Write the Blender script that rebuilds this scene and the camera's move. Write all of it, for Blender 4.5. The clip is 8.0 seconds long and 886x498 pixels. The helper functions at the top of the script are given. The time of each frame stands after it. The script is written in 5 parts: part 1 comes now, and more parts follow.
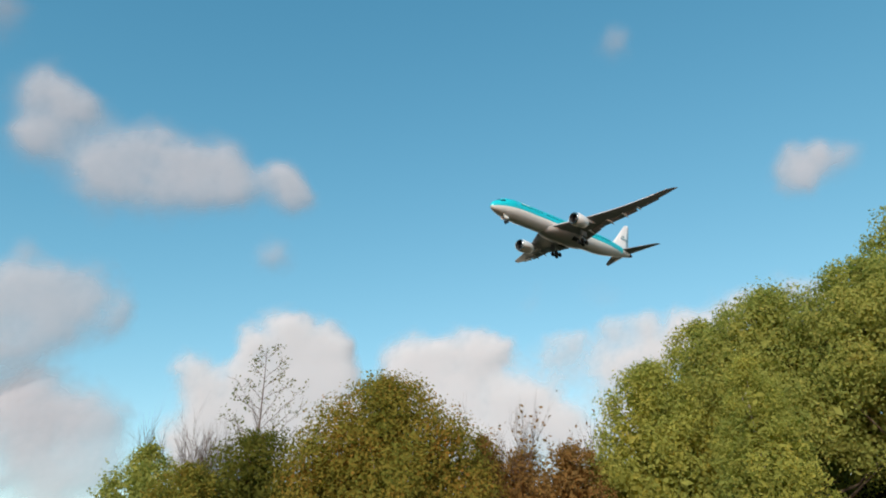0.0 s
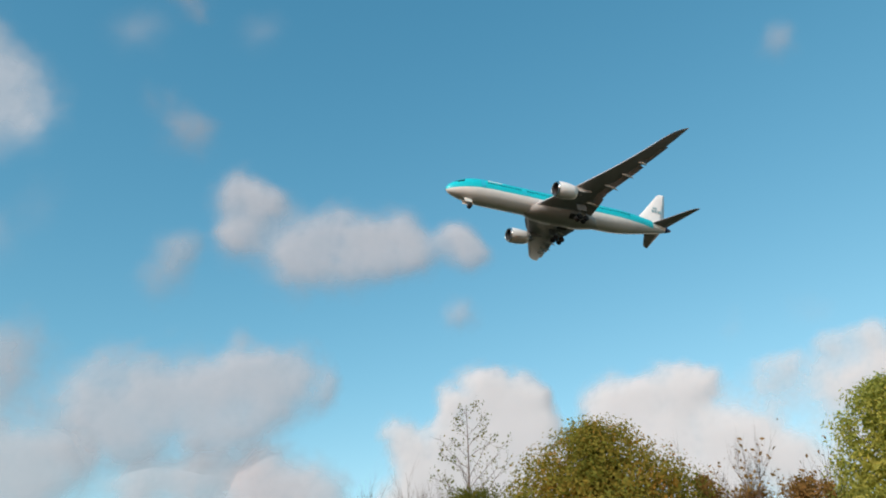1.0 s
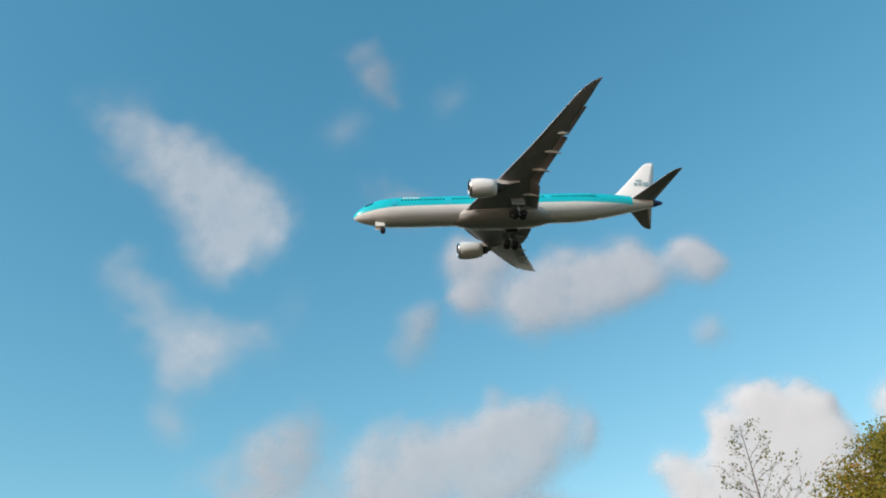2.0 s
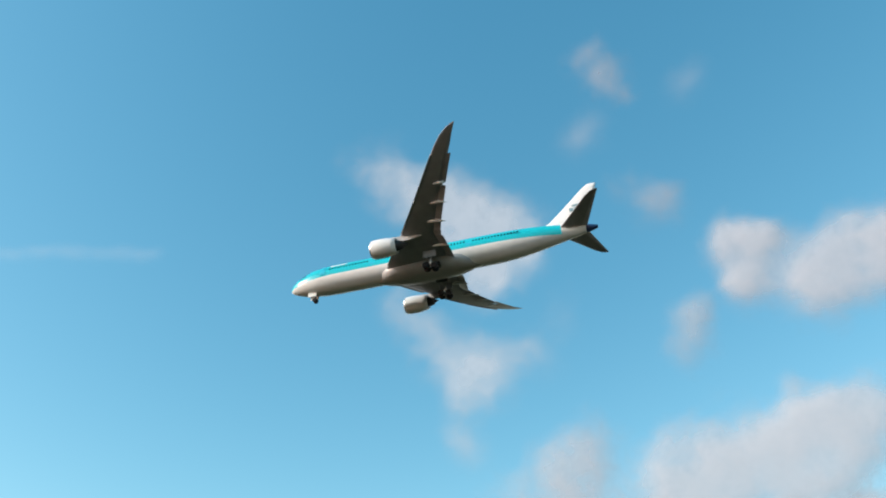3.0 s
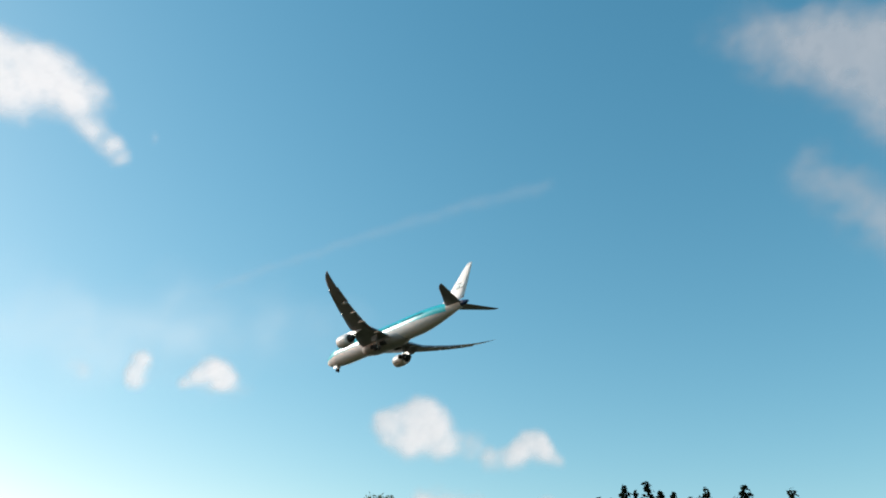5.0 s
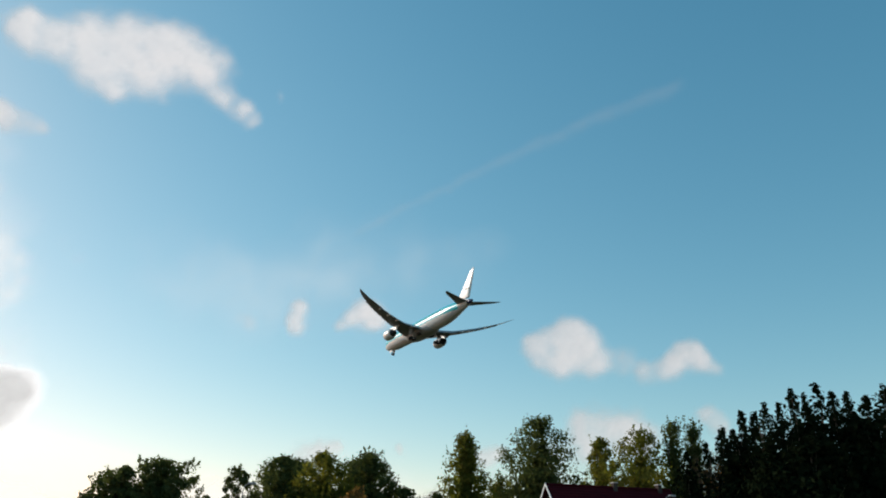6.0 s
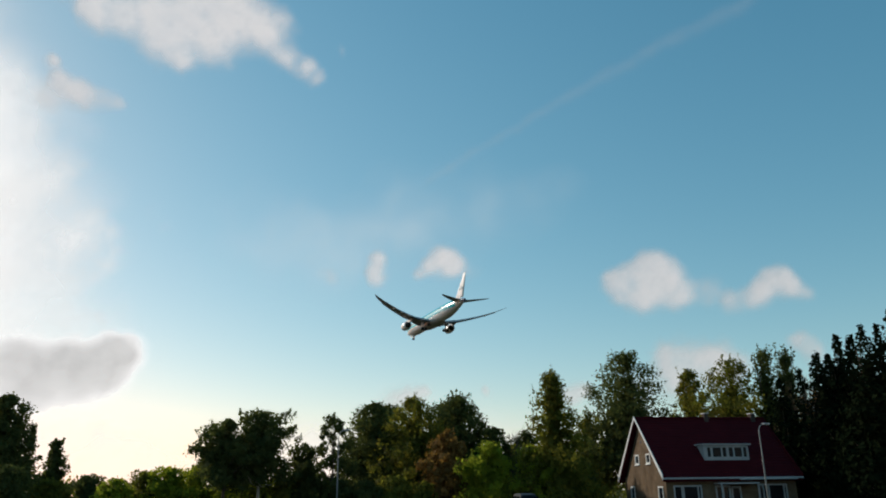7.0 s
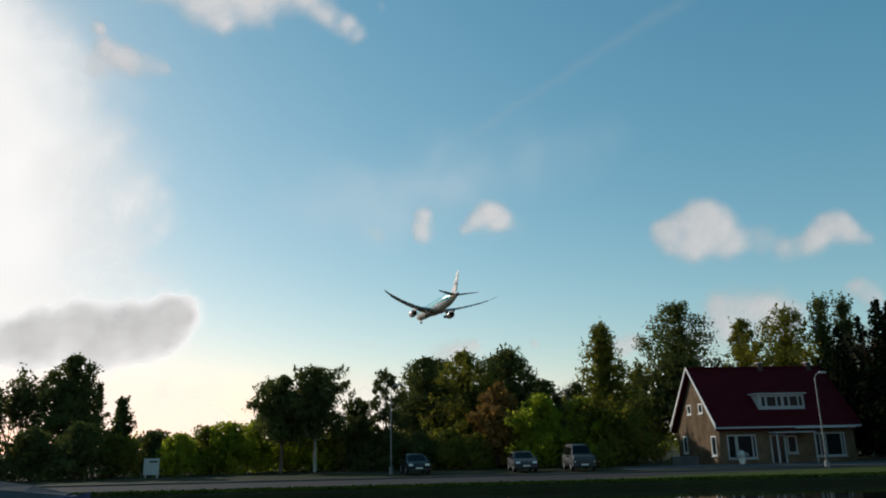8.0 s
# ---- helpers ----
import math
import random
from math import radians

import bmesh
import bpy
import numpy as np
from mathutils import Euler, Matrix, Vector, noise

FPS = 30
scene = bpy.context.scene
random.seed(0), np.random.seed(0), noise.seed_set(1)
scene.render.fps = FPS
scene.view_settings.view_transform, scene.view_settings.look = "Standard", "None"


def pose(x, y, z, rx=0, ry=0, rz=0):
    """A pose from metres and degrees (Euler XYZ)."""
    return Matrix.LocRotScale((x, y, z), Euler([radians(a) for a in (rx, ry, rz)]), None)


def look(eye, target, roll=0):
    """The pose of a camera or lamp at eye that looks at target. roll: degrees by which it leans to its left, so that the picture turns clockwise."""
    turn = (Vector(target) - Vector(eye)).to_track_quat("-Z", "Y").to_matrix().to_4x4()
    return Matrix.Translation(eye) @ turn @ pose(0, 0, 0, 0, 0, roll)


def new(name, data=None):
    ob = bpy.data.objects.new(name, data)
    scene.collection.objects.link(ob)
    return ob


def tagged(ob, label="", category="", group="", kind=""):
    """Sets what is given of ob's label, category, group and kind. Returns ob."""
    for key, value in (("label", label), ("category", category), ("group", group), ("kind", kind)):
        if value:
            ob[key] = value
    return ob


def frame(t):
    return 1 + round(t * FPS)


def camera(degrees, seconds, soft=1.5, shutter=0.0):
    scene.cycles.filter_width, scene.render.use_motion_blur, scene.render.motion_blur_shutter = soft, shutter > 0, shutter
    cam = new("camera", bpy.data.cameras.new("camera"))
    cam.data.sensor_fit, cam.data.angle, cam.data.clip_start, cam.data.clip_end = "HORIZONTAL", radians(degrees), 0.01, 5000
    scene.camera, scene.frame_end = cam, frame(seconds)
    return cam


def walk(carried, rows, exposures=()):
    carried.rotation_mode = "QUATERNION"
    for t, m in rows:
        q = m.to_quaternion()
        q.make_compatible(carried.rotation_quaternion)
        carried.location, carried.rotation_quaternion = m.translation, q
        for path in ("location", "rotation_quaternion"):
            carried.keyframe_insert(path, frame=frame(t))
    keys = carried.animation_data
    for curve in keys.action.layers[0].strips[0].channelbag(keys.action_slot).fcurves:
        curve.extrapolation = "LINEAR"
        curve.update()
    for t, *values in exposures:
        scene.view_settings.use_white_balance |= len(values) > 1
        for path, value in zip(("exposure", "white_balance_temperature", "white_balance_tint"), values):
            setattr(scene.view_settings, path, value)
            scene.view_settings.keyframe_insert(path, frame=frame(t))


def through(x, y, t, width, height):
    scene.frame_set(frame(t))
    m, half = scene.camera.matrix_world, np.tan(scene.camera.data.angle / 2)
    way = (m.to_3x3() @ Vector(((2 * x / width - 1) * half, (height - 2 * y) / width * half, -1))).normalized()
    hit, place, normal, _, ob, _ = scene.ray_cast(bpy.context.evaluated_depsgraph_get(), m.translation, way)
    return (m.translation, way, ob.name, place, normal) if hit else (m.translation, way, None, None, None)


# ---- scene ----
cam = camera(61.4, 8.0, soft=1.9)
EYE = (0, 0, 2.2)
CAMERA_ROWS = [
    (0, -113.92, 25.93, 1.40), (0.5, -107.29, 28.22, 1.66), (1, -97.89, 30.17, 2.52), (1.5, -86.78, 31.74, 3.45),
    (1.7, -82.85, 33.10, 3.90), (2.8, -59.57, 35.91, 1.41), (3, -55.30, 36.14, 0.53), (3.5, -45.27, 34.56, -1.93),
    (4, -36.67, 32.38, -2.48), (4.5, -29.32, 31.00, -2.74), (4.7, -26.47, 30.07, -3.01), (5.8, -13.31, 23.37, -1.61),
    (6, -10.59, 22.29, -1.21), (6.5, -6.79, 20.11, -0.19), (7, -3.84, 18.01, 0.72), (7.5, -1.56, 16.26, 0.76),
    (8, 0.00, 14.65, 1.20)]
walk(cam, [(t, pose(*EYE, 90 + pitch, roll, yaw)) for t, yaw, pitch, roll in CAMERA_ROWS],
     exposures=[(0, -0.2), (1.5, -0.19), (3, 0.11), (4.5, -0.12), (5.8, -0.5), (8, -0.77)])

# ---- light: afternoon sun low over the canal, blue sky ----
SUN_AZ, SUN_EL = 50.0, 24.0          # degrees to the left of +y, and above the horizon
world = bpy.data.worlds.new("sky")
scene.world = world
world.use_nodes = True
wn = world.node_tree
sky = wn.nodes.new("ShaderNodeTexSky")
sky.sky_type = "NISHITA"
sky.sun_disc = False
sky.sun_elevation, sky.sun_rotation = radians(SUN_EL), radians(-SUN_AZ)
sky.air_density, sky.dust_density, sky.ozone_density = 1.0, 0.35, 2.0
# the film's deep cyan rendering of the sky: each colour channel keeps its own contrast
split, join = wn.nodes.new("ShaderNodeSeparateColor"), wn.nodes.new("ShaderNodeCombineColor")
wn.links.new(sky.outputs[0], split.inputs[0])
for i, (power, gain) in enumerate(((1.30, 2.05), (0.86, 1.56), (0.75, 1.33))):
    dim, lift, amp = (wn.nodes.new("ShaderNodeMath") for _ in range(3))
    dim.operation, lift.operation, amp.operation = "MULTIPLY", "POWER", "MULTIPLY"
    dim.inputs[1].default_value, lift.inputs[1].default_value, amp.inputs[1].default_value = 0.13, power, gain
    wn.links.new(split.outputs[i], dim.inputs[0])
    wn.links.new(dim.outputs[0], lift.inputs[0])
    wn.links.new(lift.outputs[0], amp.inputs[0])
    wn.links.new(amp.outputs[0], join.inputs[i])
wn.links.new(join.outputs[0], wn.nodes["Background"].inputs[0])
wn.nodes["Background"].inputs[1].default_value = 1.0
sun = new("sun", bpy.data.lights.new("sun", "SUN"))
sun.data.energy, sun.data.angle, sun.data.color = 4.4, radians(0.6), (1.0, 0.93, 0.82)
sun.matrix_world = look((-300 * math.sin(radians(SUN_AZ)), 300 * math.cos(radians(SUN_AZ)), 300 * math.tan(radians(SUN_EL))), (0, 0, 0))


# ---- materials ----
class Nodes:
    """A short way to write node materials."""

    def __init__(self, name):
        self.mat = bpy.data.materials.new(name)
        self.mat.use_nodes = True
        self.tree = self.mat.node_tree
        self.bsdf = self.tree.nodes["Principled BSDF"]
        self.out = self.tree.nodes["Material Output"]

    def add(self, kind, **inputs):
        node = self.tree.nodes.new("ShaderNode" + kind)
        for key, value in inputs.items():
            self.set(node, key, value)
        return node

    def set(self, node, key, value):
        socket = node.inputs[int(key[1:]) if key[0] == "_" else key]
        if hasattr(value, "is_output"):
            self.tree.links.new(value, socket)
        else:
            socket.default_value = value

    def coords(self, scale=(1, 1, 1)):
        tc = self.add("TexCoord")
        return self.add("Mapping", _0=tc.outputs["Object"], _3=scale).outputs[0]

    def noise(self, scale, detail=4.0, rough=0.55, stretch=(1, 1, 1)):
        return self.add("TexNoise", Vector=self.coords(stretch), Scale=scale, Detail=detail, Roughness=rough).outputs[0]

    def ramp(self, fac, stops):
        node = self.add("ValToRGB", _0=fac)
        el = node.color_ramp.elements
        while len(el) < len(stops):
            el.new(0.5)
        for e, (at, col) in zip(el, stops):
            e.position, e.color = at, (*col, 1)
        return node.outputs[0]

    def mix(self, fac, a, b, blend="MIX"):
        node = self.tree.nodes.new("ShaderNodeMix")
        node.data_type, node.blend_type = "RGBA", blend
        for i, v in ((0, fac), (6, a), (7, b)):
            if hasattr(v, "is_output"):
                self.tree.links.new(v, node.inputs[i])
            else:
                node.inputs[i].default_value = v if i == 0 else (*v, 1)
        return node.outputs[2]

    def math(self, op, a, b=0.0):
        node = self.tree.nodes.new("ShaderNodeMath")
        node.operation = op
        for i, v in enumerate((a, b)):
            if hasattr(v, "is_output"):
                self.tree.links.new(v, node.inputs[i])
            else:
                node.inputs[i].default_value = v
        return node.outputs[0]

    def bump(self, height, strength, distance):
        node = self.add("Bump", Strength=strength, Distance=distance, Height=height)
        self.set(self.bsdf, "Normal", node.outputs[0])


def surface(name, low, high, scale=3.0, rough=0.6, metal=0.0, relief=0.0, fine=18.0, stretch=(1, 1, 1), spec=0.5):
    """A surface whose colour wanders between two shades at two scales."""
    n = Nodes(name)
    big, small = n.noise(scale, 5, 0.6, stretch), n.noise(scale * fine, 3, 0.6, stretch)
    fac = n.math("ADD", n.math("MULTIPLY", big, 0.65), n.math("MULTIPLY", small, 0.35))
    n.set(n.bsdf, "Base Color", n.ramp(fac, [(0.3, low), (0.7, high)]))
    n.set(n.bsdf, "Roughness", n.math("ADD", n.math("MULTIPLY", small, 0.2), rough - 0.1))
    n.set(n.bsdf, "Metallic", metal)
    n.set(n.bsdf, "Specular IOR Level", min(spec, 0.15) if rough >= 0.8 else spec)
    if relief:
        n.bump(small, 0.6, relief)
    return n.mat


def foliage(name, shades, glow=0.35, gloss=0.08):
    """Leaves: each one takes its own shade; light shines through them."""
    n = Nodes(name)
    geo = n.add("NewGeometry")
    patch = n.noise(0.38, 4, 0.62)
    fac = n.math("ADD", n.math("MULTIPLY", geo.outputs["Random Per Island"], 0.24), n.math("MULTIPLY", patch, 0.80))
    stops = [(0.2 + 0.6 * i / (len(shades) - 1), s) for i, s in enumerate(shades)]
    col = n.ramp(fac, stops)
    n.set(n.bsdf, "Base Color", col)
    n.set(n.bsdf, "Roughness", 0.75)
    n.set(n.bsdf, "Specular IOR Level", gloss)
    trans = n.add("BsdfTranslucent", Color=n.mix(1.0, col, (1.9, 1.9, 1.2), "MULTIPLY"))
    m = n.add("MixShader", _0=glow, _1=n.bsdf.outputs[0], _2=trans.outputs[0])
    n.tree.links.new(m.outputs[0], n.out.inputs[0])
    return n.mat


def cloud_stuff(name, low, high, grain, through, most=1.0, glow=0.6, tint=(0.90, 0.93, 1.0, 1), curls=0.4, share=0.5, rise=0.42):
    """Cloud: white, soft at the rim, light passing through its thin parts."""
    n = Nodes(name)
    att = n.add("Attribute")
    att.attribute_name = "thickness"
    curl = n.math("SUBTRACT", n.noise(0.008 * grain, 3, 0.5), 0.5)
    d = n.math("ADD", att.outputs["Fac"], n.math("MULTIPLY", curl, curls))
    d = n.math("MULTIPLY", d, n.math("MINIMUM", n.math("MULTIPLY", att.outputs["Fac"], 8.0), 1.0))
    ramp = n.add("MapRange", _0=d, _1=low, _2=high, _3=0.0, _4=most)
    ramp.interpolation_type = "SMOOTHERSTEP"
    # sky backdrop kilometres off: emission stands for scattered light, graded by thickness, sunlight on its relief
    # besides
    white = tuple(0.74 * c for c in tint[:3]) + (1,)
    lit = n.add("MixShader", _0=through, _1=n.add("BsdfDiffuse", Color=white).outputs[0], _2=n.add("BsdfTranslucent", Color=white).outputs[0])
    strong = n.math("MULTIPLY", n.math("ADD", n.math("MULTIPLY", d, rise), 1.1 - rise), glow)
    even = n.add("Emission", Color=tint, Strength=strong)
    body = n.add("MixShader", _0=share, _1=lit.outputs[0], _2=even.outputs[0])
    m = n.add("MixShader", _0=ramp.outputs[0], _1=n.add("BsdfTransparent").outputs[0], _2=body.outputs[0])
    n.tree.links.new(m.outputs[0], n.out.inputs[0])
    return n.mat


def brick(name, a, b, mortar):
    n = Nodes(name)
    tc = n.add("TexCoord")
    sep = n.add("SeparateXYZ", _0=tc.outputs["Object"])
    flat = n.add("CombineXYZ", _0=n.math("ADD", sep.outputs[0], sep.outputs[1]), _1=sep.outputs[2])
    tex = n.add("TexBrick", Vector=flat.outputs[0], Color1=(*a, 1), Color2=(*b, 1), Mortar=(*mortar, 1), Scale=1.0)
    for key, v in (("Brick Width", 0.22), ("Row Height", 0.065), ("Mortar Size", 0.008)):
        n.set(tex, key, v)
    stain = n.ramp(n.noise(0.9, 5), [(0.3, (0.55, 0.52, 0.5)), (0.7, (1, 1, 1))])
    n.set(n.bsdf, "Base Color", n.mix(1.0, tex.outputs[0], stain, "MULTIPLY"))
    n.set(n.bsdf, "Roughness", 0.9)
    n.set(n.bsdf, "Specular IOR Level", 0.15)
    n.bump(tex.outputs["Fac"], 0.4, -0.006)
    return n.mat


M = {}
M["teal"] = surface("teal_paint", (0.006, 0.45, 0.53), (0.010, 0.51, 0.59), 0.4, 0.28)
M["white"] = surface("white_paint", (0.76, 0.735, 0.72), (0.86, 0.83, 0.815), 0.5, 0.3)
M["grey"] = surface("grey_paint", (0.26, 0.255, 0.27), (0.35, 0.34, 0.355), 0.6, 0.4)
M["belly"] = surface("grey_belly_paint", (0.38, 0.36, 0.355), (0.47, 0.45, 0.44), 0.35, 0.35)
M["navy"] = surface("dark_blue_paint", (0.01, 0.03, 0.10), (0.02, 0.05, 0.14), 1, 0.35)
M["dark"] = surface("dark_opening", (0.012, 0.012, 0.014), (0.03, 0.03, 0.033), 2, 0.6)
M["metal"] = surface("bare_metal", (0.5, 0.5, 0.5), (0.66, 0.66, 0.66), 2, 0.25, 1.0)
M["post"] = surface("weathered_steel", (0.16, 0.16, 0.16), (0.26, 0.26, 0.25), 3, 0.6, 0.3)
M["strut"] = surface("gear_metal", (0.35, 0.35, 0.35), (0.55, 0.55, 0.55), 3, 0.4, 0.6)
M["rubber"] = surface("tyre_rubber", (0.014, 0.014, 0.015), (0.03, 0.03, 0.03), 5, 0.8)
M["glass"] = surface("dark_glass", (0.008, 0.01, 0.013), (0.014, 0.017, 0.021), 1, 0.12, spec=0.3)
M["pane"] = surface("dim_window_glass", (0.008, 0.009, 0.012), (0.014, 0.016, 0.02), 1, 0.2, spec=0.08)
M["bark"] = surface("bark", (0.07, 0.05, 0.035), (0.17, 0.13, 0.10), 4, 0.9, 0, 0.02, 10, (1, 1, 0.25))
M["pale_bark"] = surface("pale_bark", (0.25, 0.22, 0.17), (0.5, 0.46, 0.38), 4, 0.85, 0, 0.015, 10, (1, 1, 0.25))
M["twig"] = surface("twig", (0.10, 0.07, 0.055), (0.2, 0.14, 0.11), 5, 0.9)
M["grass"] = surface("grass", (0.02, 0.022, 0.008), (0.042, 0.041, 0.015), 0.25, 0.9, 0, 0.05, 30)
M["asphalt"] = surface("asphalt", (0.024, 0.023, 0.024), (0.038, 0.036, 0.037), 0.4, 0.95, 0, 0.006, 60)
M["paving"] = surface("paving", (0.065, 0.06, 0.06), (0.11, 0.103, 0.10), 0.8, 0.85, 0, 0.006, 20)
M["leaf_round"] = foliage("autumn_leaves", [(0.125, 0.145, 0.03), (0.175, 0.175, 0.034), (0.235, 0.18, 0.034), (0.36, 0.155, 0.034)], 0.4)
M["leaf_green"] = foliage("green_leaves", [(0.145, 0.175, 0.05), (0.215, 0.24, 0.064), (0.29, 0.29, 0.075), (0.39, 0.325, 0.09)], 0.42)
M["leaf_yellow"] = foliage("yellow_green_leaves", [(0.16, 0.185, 0.05), (0.235, 0.25, 0.062), (0.33, 0.315, 0.075), (0.5, 0.41, 0.09)], 0.42)
M["leaf_brown"] = foliage("brown_leaves", [(0.12, 0.08, 0.028), (0.19, 0.11, 0.038), (0.25, 0.135, 0.042), (0.21, 0.16, 0.045)])
M["leaf_dark"] = foliage("dark_green_leaves", [(0.045, 0.058, 0.024), (0.072, 0.085, 0.032), (0.105, 0.11, 0.038)], 0.42, 0.02)
M["leaf_olive"] = foliage("olive_leaves", [(0.075, 0.085, 0.018), (0.12, 0.122, 0.024), (0.165, 0.13, 0.026)], 0.5)
M["leaf_bright"] = foliage("bright_green_leaves", [(0.14, 0.17, 0.024), (0.22, 0.245, 0.032), (0.31, 0.30, 0.042)], 0.65)
# near-black base colour holds the shade of trees seen against the light
M["shade_needle"] = foliage("shade_dark_needles", [(0.006, 0.010, 0.005), (0.010, 0.015, 0.007), (0.014, 0.018, 0.008)], 0.05, 0.0)
M["cloud"] = cloud_stuff("cloud", 0.05, 1.25, 1.0, 0.45, 0.84, 0.62, (0.97, 0.93, 0.97, 1), share=0.5)
M["white_cloud"] = cloud_stuff("white_cloud", 0.12, 1.05, 1.0, 0.35, 0.94, 0.70, (0.97, 0.945, 0.97, 1), share=0.42)
M["soft_cloud"] = cloud_stuff("soft_cloud", 0.04, 1.55, 1.0, 0.55, 0.9, 0.80, (0.97, 0.945, 0.975, 1), 0.2, share=0.66)
# negative rise: the bright rim is stronger emission where the cloud is thin
M["rim_cloud"] = cloud_stuff("grey_cloud_bright_rim", 0.05, 0.75, 1.0, 0.6, 0.94, 1.08, (0.985, 0.97, 0.965, 1), 0.45, 0.74, -1.25)
# brightness toward the sun comes mostly from emission
M["bright_cloud"] = cloud_stuff("glowing_cloud", 0.10, 1.35, 1.0, 0.6, 0.96, 1.3, (1.0, 0.96, 0.955, 1), 0.28, 0.58)
# strong emission puts the glare around the sun into thin cloud
M["veil"] = cloud_stuff("thin_cloud", 0.03, 1.15, 0.3, 0.5, 1.0, 2.3, (0.99, 0.98, 0.975, 1), 0.22)
M["wisp"] = cloud_stuff("bright_wisps", 0.10, 1.3, 0.9, 0.5, 0.9, 2.0, (1.0, 0.985, 0.975, 1), 0.9, 0.6)
M["trail"] = cloud_stuff("vapour_trail", 0.05, 2.6, 1.2, 0.5, 1.0, 1.0, curls=0.3)
M["brick"] = brick("yellow_brown_brick", (0.20, 0.125, 0.06), (0.15, 0.088, 0.045), (0.20, 0.17, 0.14))
M["roof"] = surface("dark_red_roof_tile", (0.045, 0.0035, 0.007), (0.072, 0.006, 0.010), 0.5, 0.9, 0, 0.02, 14, spec=0.1)
M["frame"] = surface("white_window_frame", (0.68, 0.67, 0.64), (0.8, 0.79, 0.76), 2, 0.45)
# the frame white darkened, with the shade of the house front in its colour
M["shaded_white"] = surface("shaded_white_paint", (0.30, 0.29, 0.30), (0.42, 0.41, 0.41), 1.5, 0.7, spec=0.2)
M["verge"] = surface("verge_grass", (0.035, 0.05, 0.008), (0.075, 0.095, 0.014), 0.5, 0.95, 0, 0.05, 25, spec=0.1)
M["silver"] = surface("silver_car_paint", (0.05, 0.05, 0.053), (0.08, 0.08, 0.083), 1, 0.35, 0.2, spec=0.3)
M["black"] = surface("black_car_paint", (0.012, 0.012, 0.014), (0.025, 0.025, 0.028), 1, 0.15)
M["board"] = surface("weathered_white_board", (0.36, 0.36, 0.36), (0.48, 0.48, 0.47), 1.5, 0.6)
M["red"] = surface("red_lens", (0.4, 0.01, 0.01), (0.5, 0.02, 0.015), 3, 0.2)
M["canvas"] = surface("pale_canvas", (0.05, 0.05, 0.057), (0.085, 0.085, 0.095), 1, 0.8, 0, 0.01)
n = Nodes("canal_water")
n.set(n.bsdf, "Base Color", (0.012, 0.015, 0.012, 1))
n.set(n.bsdf, "Roughness", 0.04)
n.bump(n.noise(0.8, 3, 0.5, (0.5, 1.6, 1)), 0.25, 0.02)
M["water"] = n.mat


# ---- building blocks ----
def linked(name, bm, material, parent=None, smooth=False):
    me = bpy.data.meshes.new(name)
    bm.normal_update()
    bm.to_mesh(me)
    bm.free()
    me.materials.append(material)
    if smooth:
        me.polygons.foreach_set("use_smooth", [True] * len(me.polygons))
    ob = new(name, me)
    ob.parent = parent
    return ob


def part(name, bm, material, parent, label="", smooth=False):
    ob = linked(name, bm, material, parent, smooth)
    if label:
        ob["label"] = label
    return ob


def box(bm, x0, y0, z0, x1, y1, z1, m=None, bevel=0.0):
    r = bmesh.ops.create_cube(bm, size=1)
    vs = r["verts"]
    for v in vs:
        v.co = Vector(((x0 + x1) / 2 + v.co.x * (x1 - x0), (y0 + y1) / 2 + v.co.y * (y1 - y0), (z0 + z1) / 2 + v.co.z * (z1 - z0)))
    if bevel:
        es = list({e for v in vs for e in v.link_edges})
        r = bmesh.ops.bevel(bm, geom=es, offset=bevel, segments=1, affect="EDGES")
        vs = list({v for f in r["faces"] for v in f.verts} | {v for v in vs if v.is_valid})
    if m is not None:
        bmesh.ops.transform(bm, matrix=m, verts=vs)
    return bm


def boxed(*a, **k):
    return box(bmesh.new(), *a, **k)


def loft(bm, rings, close=True, cap=True):
    """Skin a list of rings of equally many points."""
    rows = [[bm.verts.new(p) for p in ring] for ring in rings]
    n_ = len(rows[0])
    for a, b in zip(rows, rows[1:]):
        for i in range(n_ if close else n_ - 1):
            j = (i + 1) % n_
            bm.faces.new((a[i], a[j], b[j], b[i]))
    if cap:
        bm.faces.new(rows[0][::-1])
        bm.faces.new(rows[-1])
    return bm


def finish(bm):
    bmesh.ops.remove_doubles(bm, verts=bm.verts, dist=1e-5)
    bmesh.ops.recalc_face_normals(bm, faces=bm.faces)
    return bm


def tube(bm, pts, radii, sides=8):
    """A tapered rod along points."""
    rings = []
    for i, p in enumerate(pts):
        p = Vector(p)
        d = (Vector(pts[min(i + 1, len(pts) - 1)]) - Vector(pts[max(i - 1, 0)])).normalized()
        a = d.orthogonal().normalized()
        b = d.cross(a)
        rings.append([p + radii[i] * (math.cos(2 * math.pi * k / sides) * a + math.sin(2 * math.pi * k / sides) * b) for k in range(sides)])
    # keep successive rings from twisting
    for i in range(1, len(rings)):
        best = min(range(sides), key=lambda s: (rings[i][s] - rings[i - 1][0] - (Vector(pts[i]) - Vector(pts[i - 1]))).length)
        rings[i] = rings[i][best:] + rings[i][:best]
    return loft(bm, rings)


def spin(bm, profile, origin, axis="X", sides=24, cap=True):
    """A body of revolution: profile of (along, radius)."""
    rings = []
    for s, r in profile:
        ring = []
        for k in range(sides):
            a = 2 * math.pi * k / sides
            c, t = r * math.cos(a), r * math.sin(a)
            ring.append(Vector(origin) + (Vector((s, c, t)) if axis == "X" else Vector((c, s, t)) if axis == "Y" else Vector((c, t, s))))
        rings.append(ring)
    return loft(bm, rings, cap=cap)


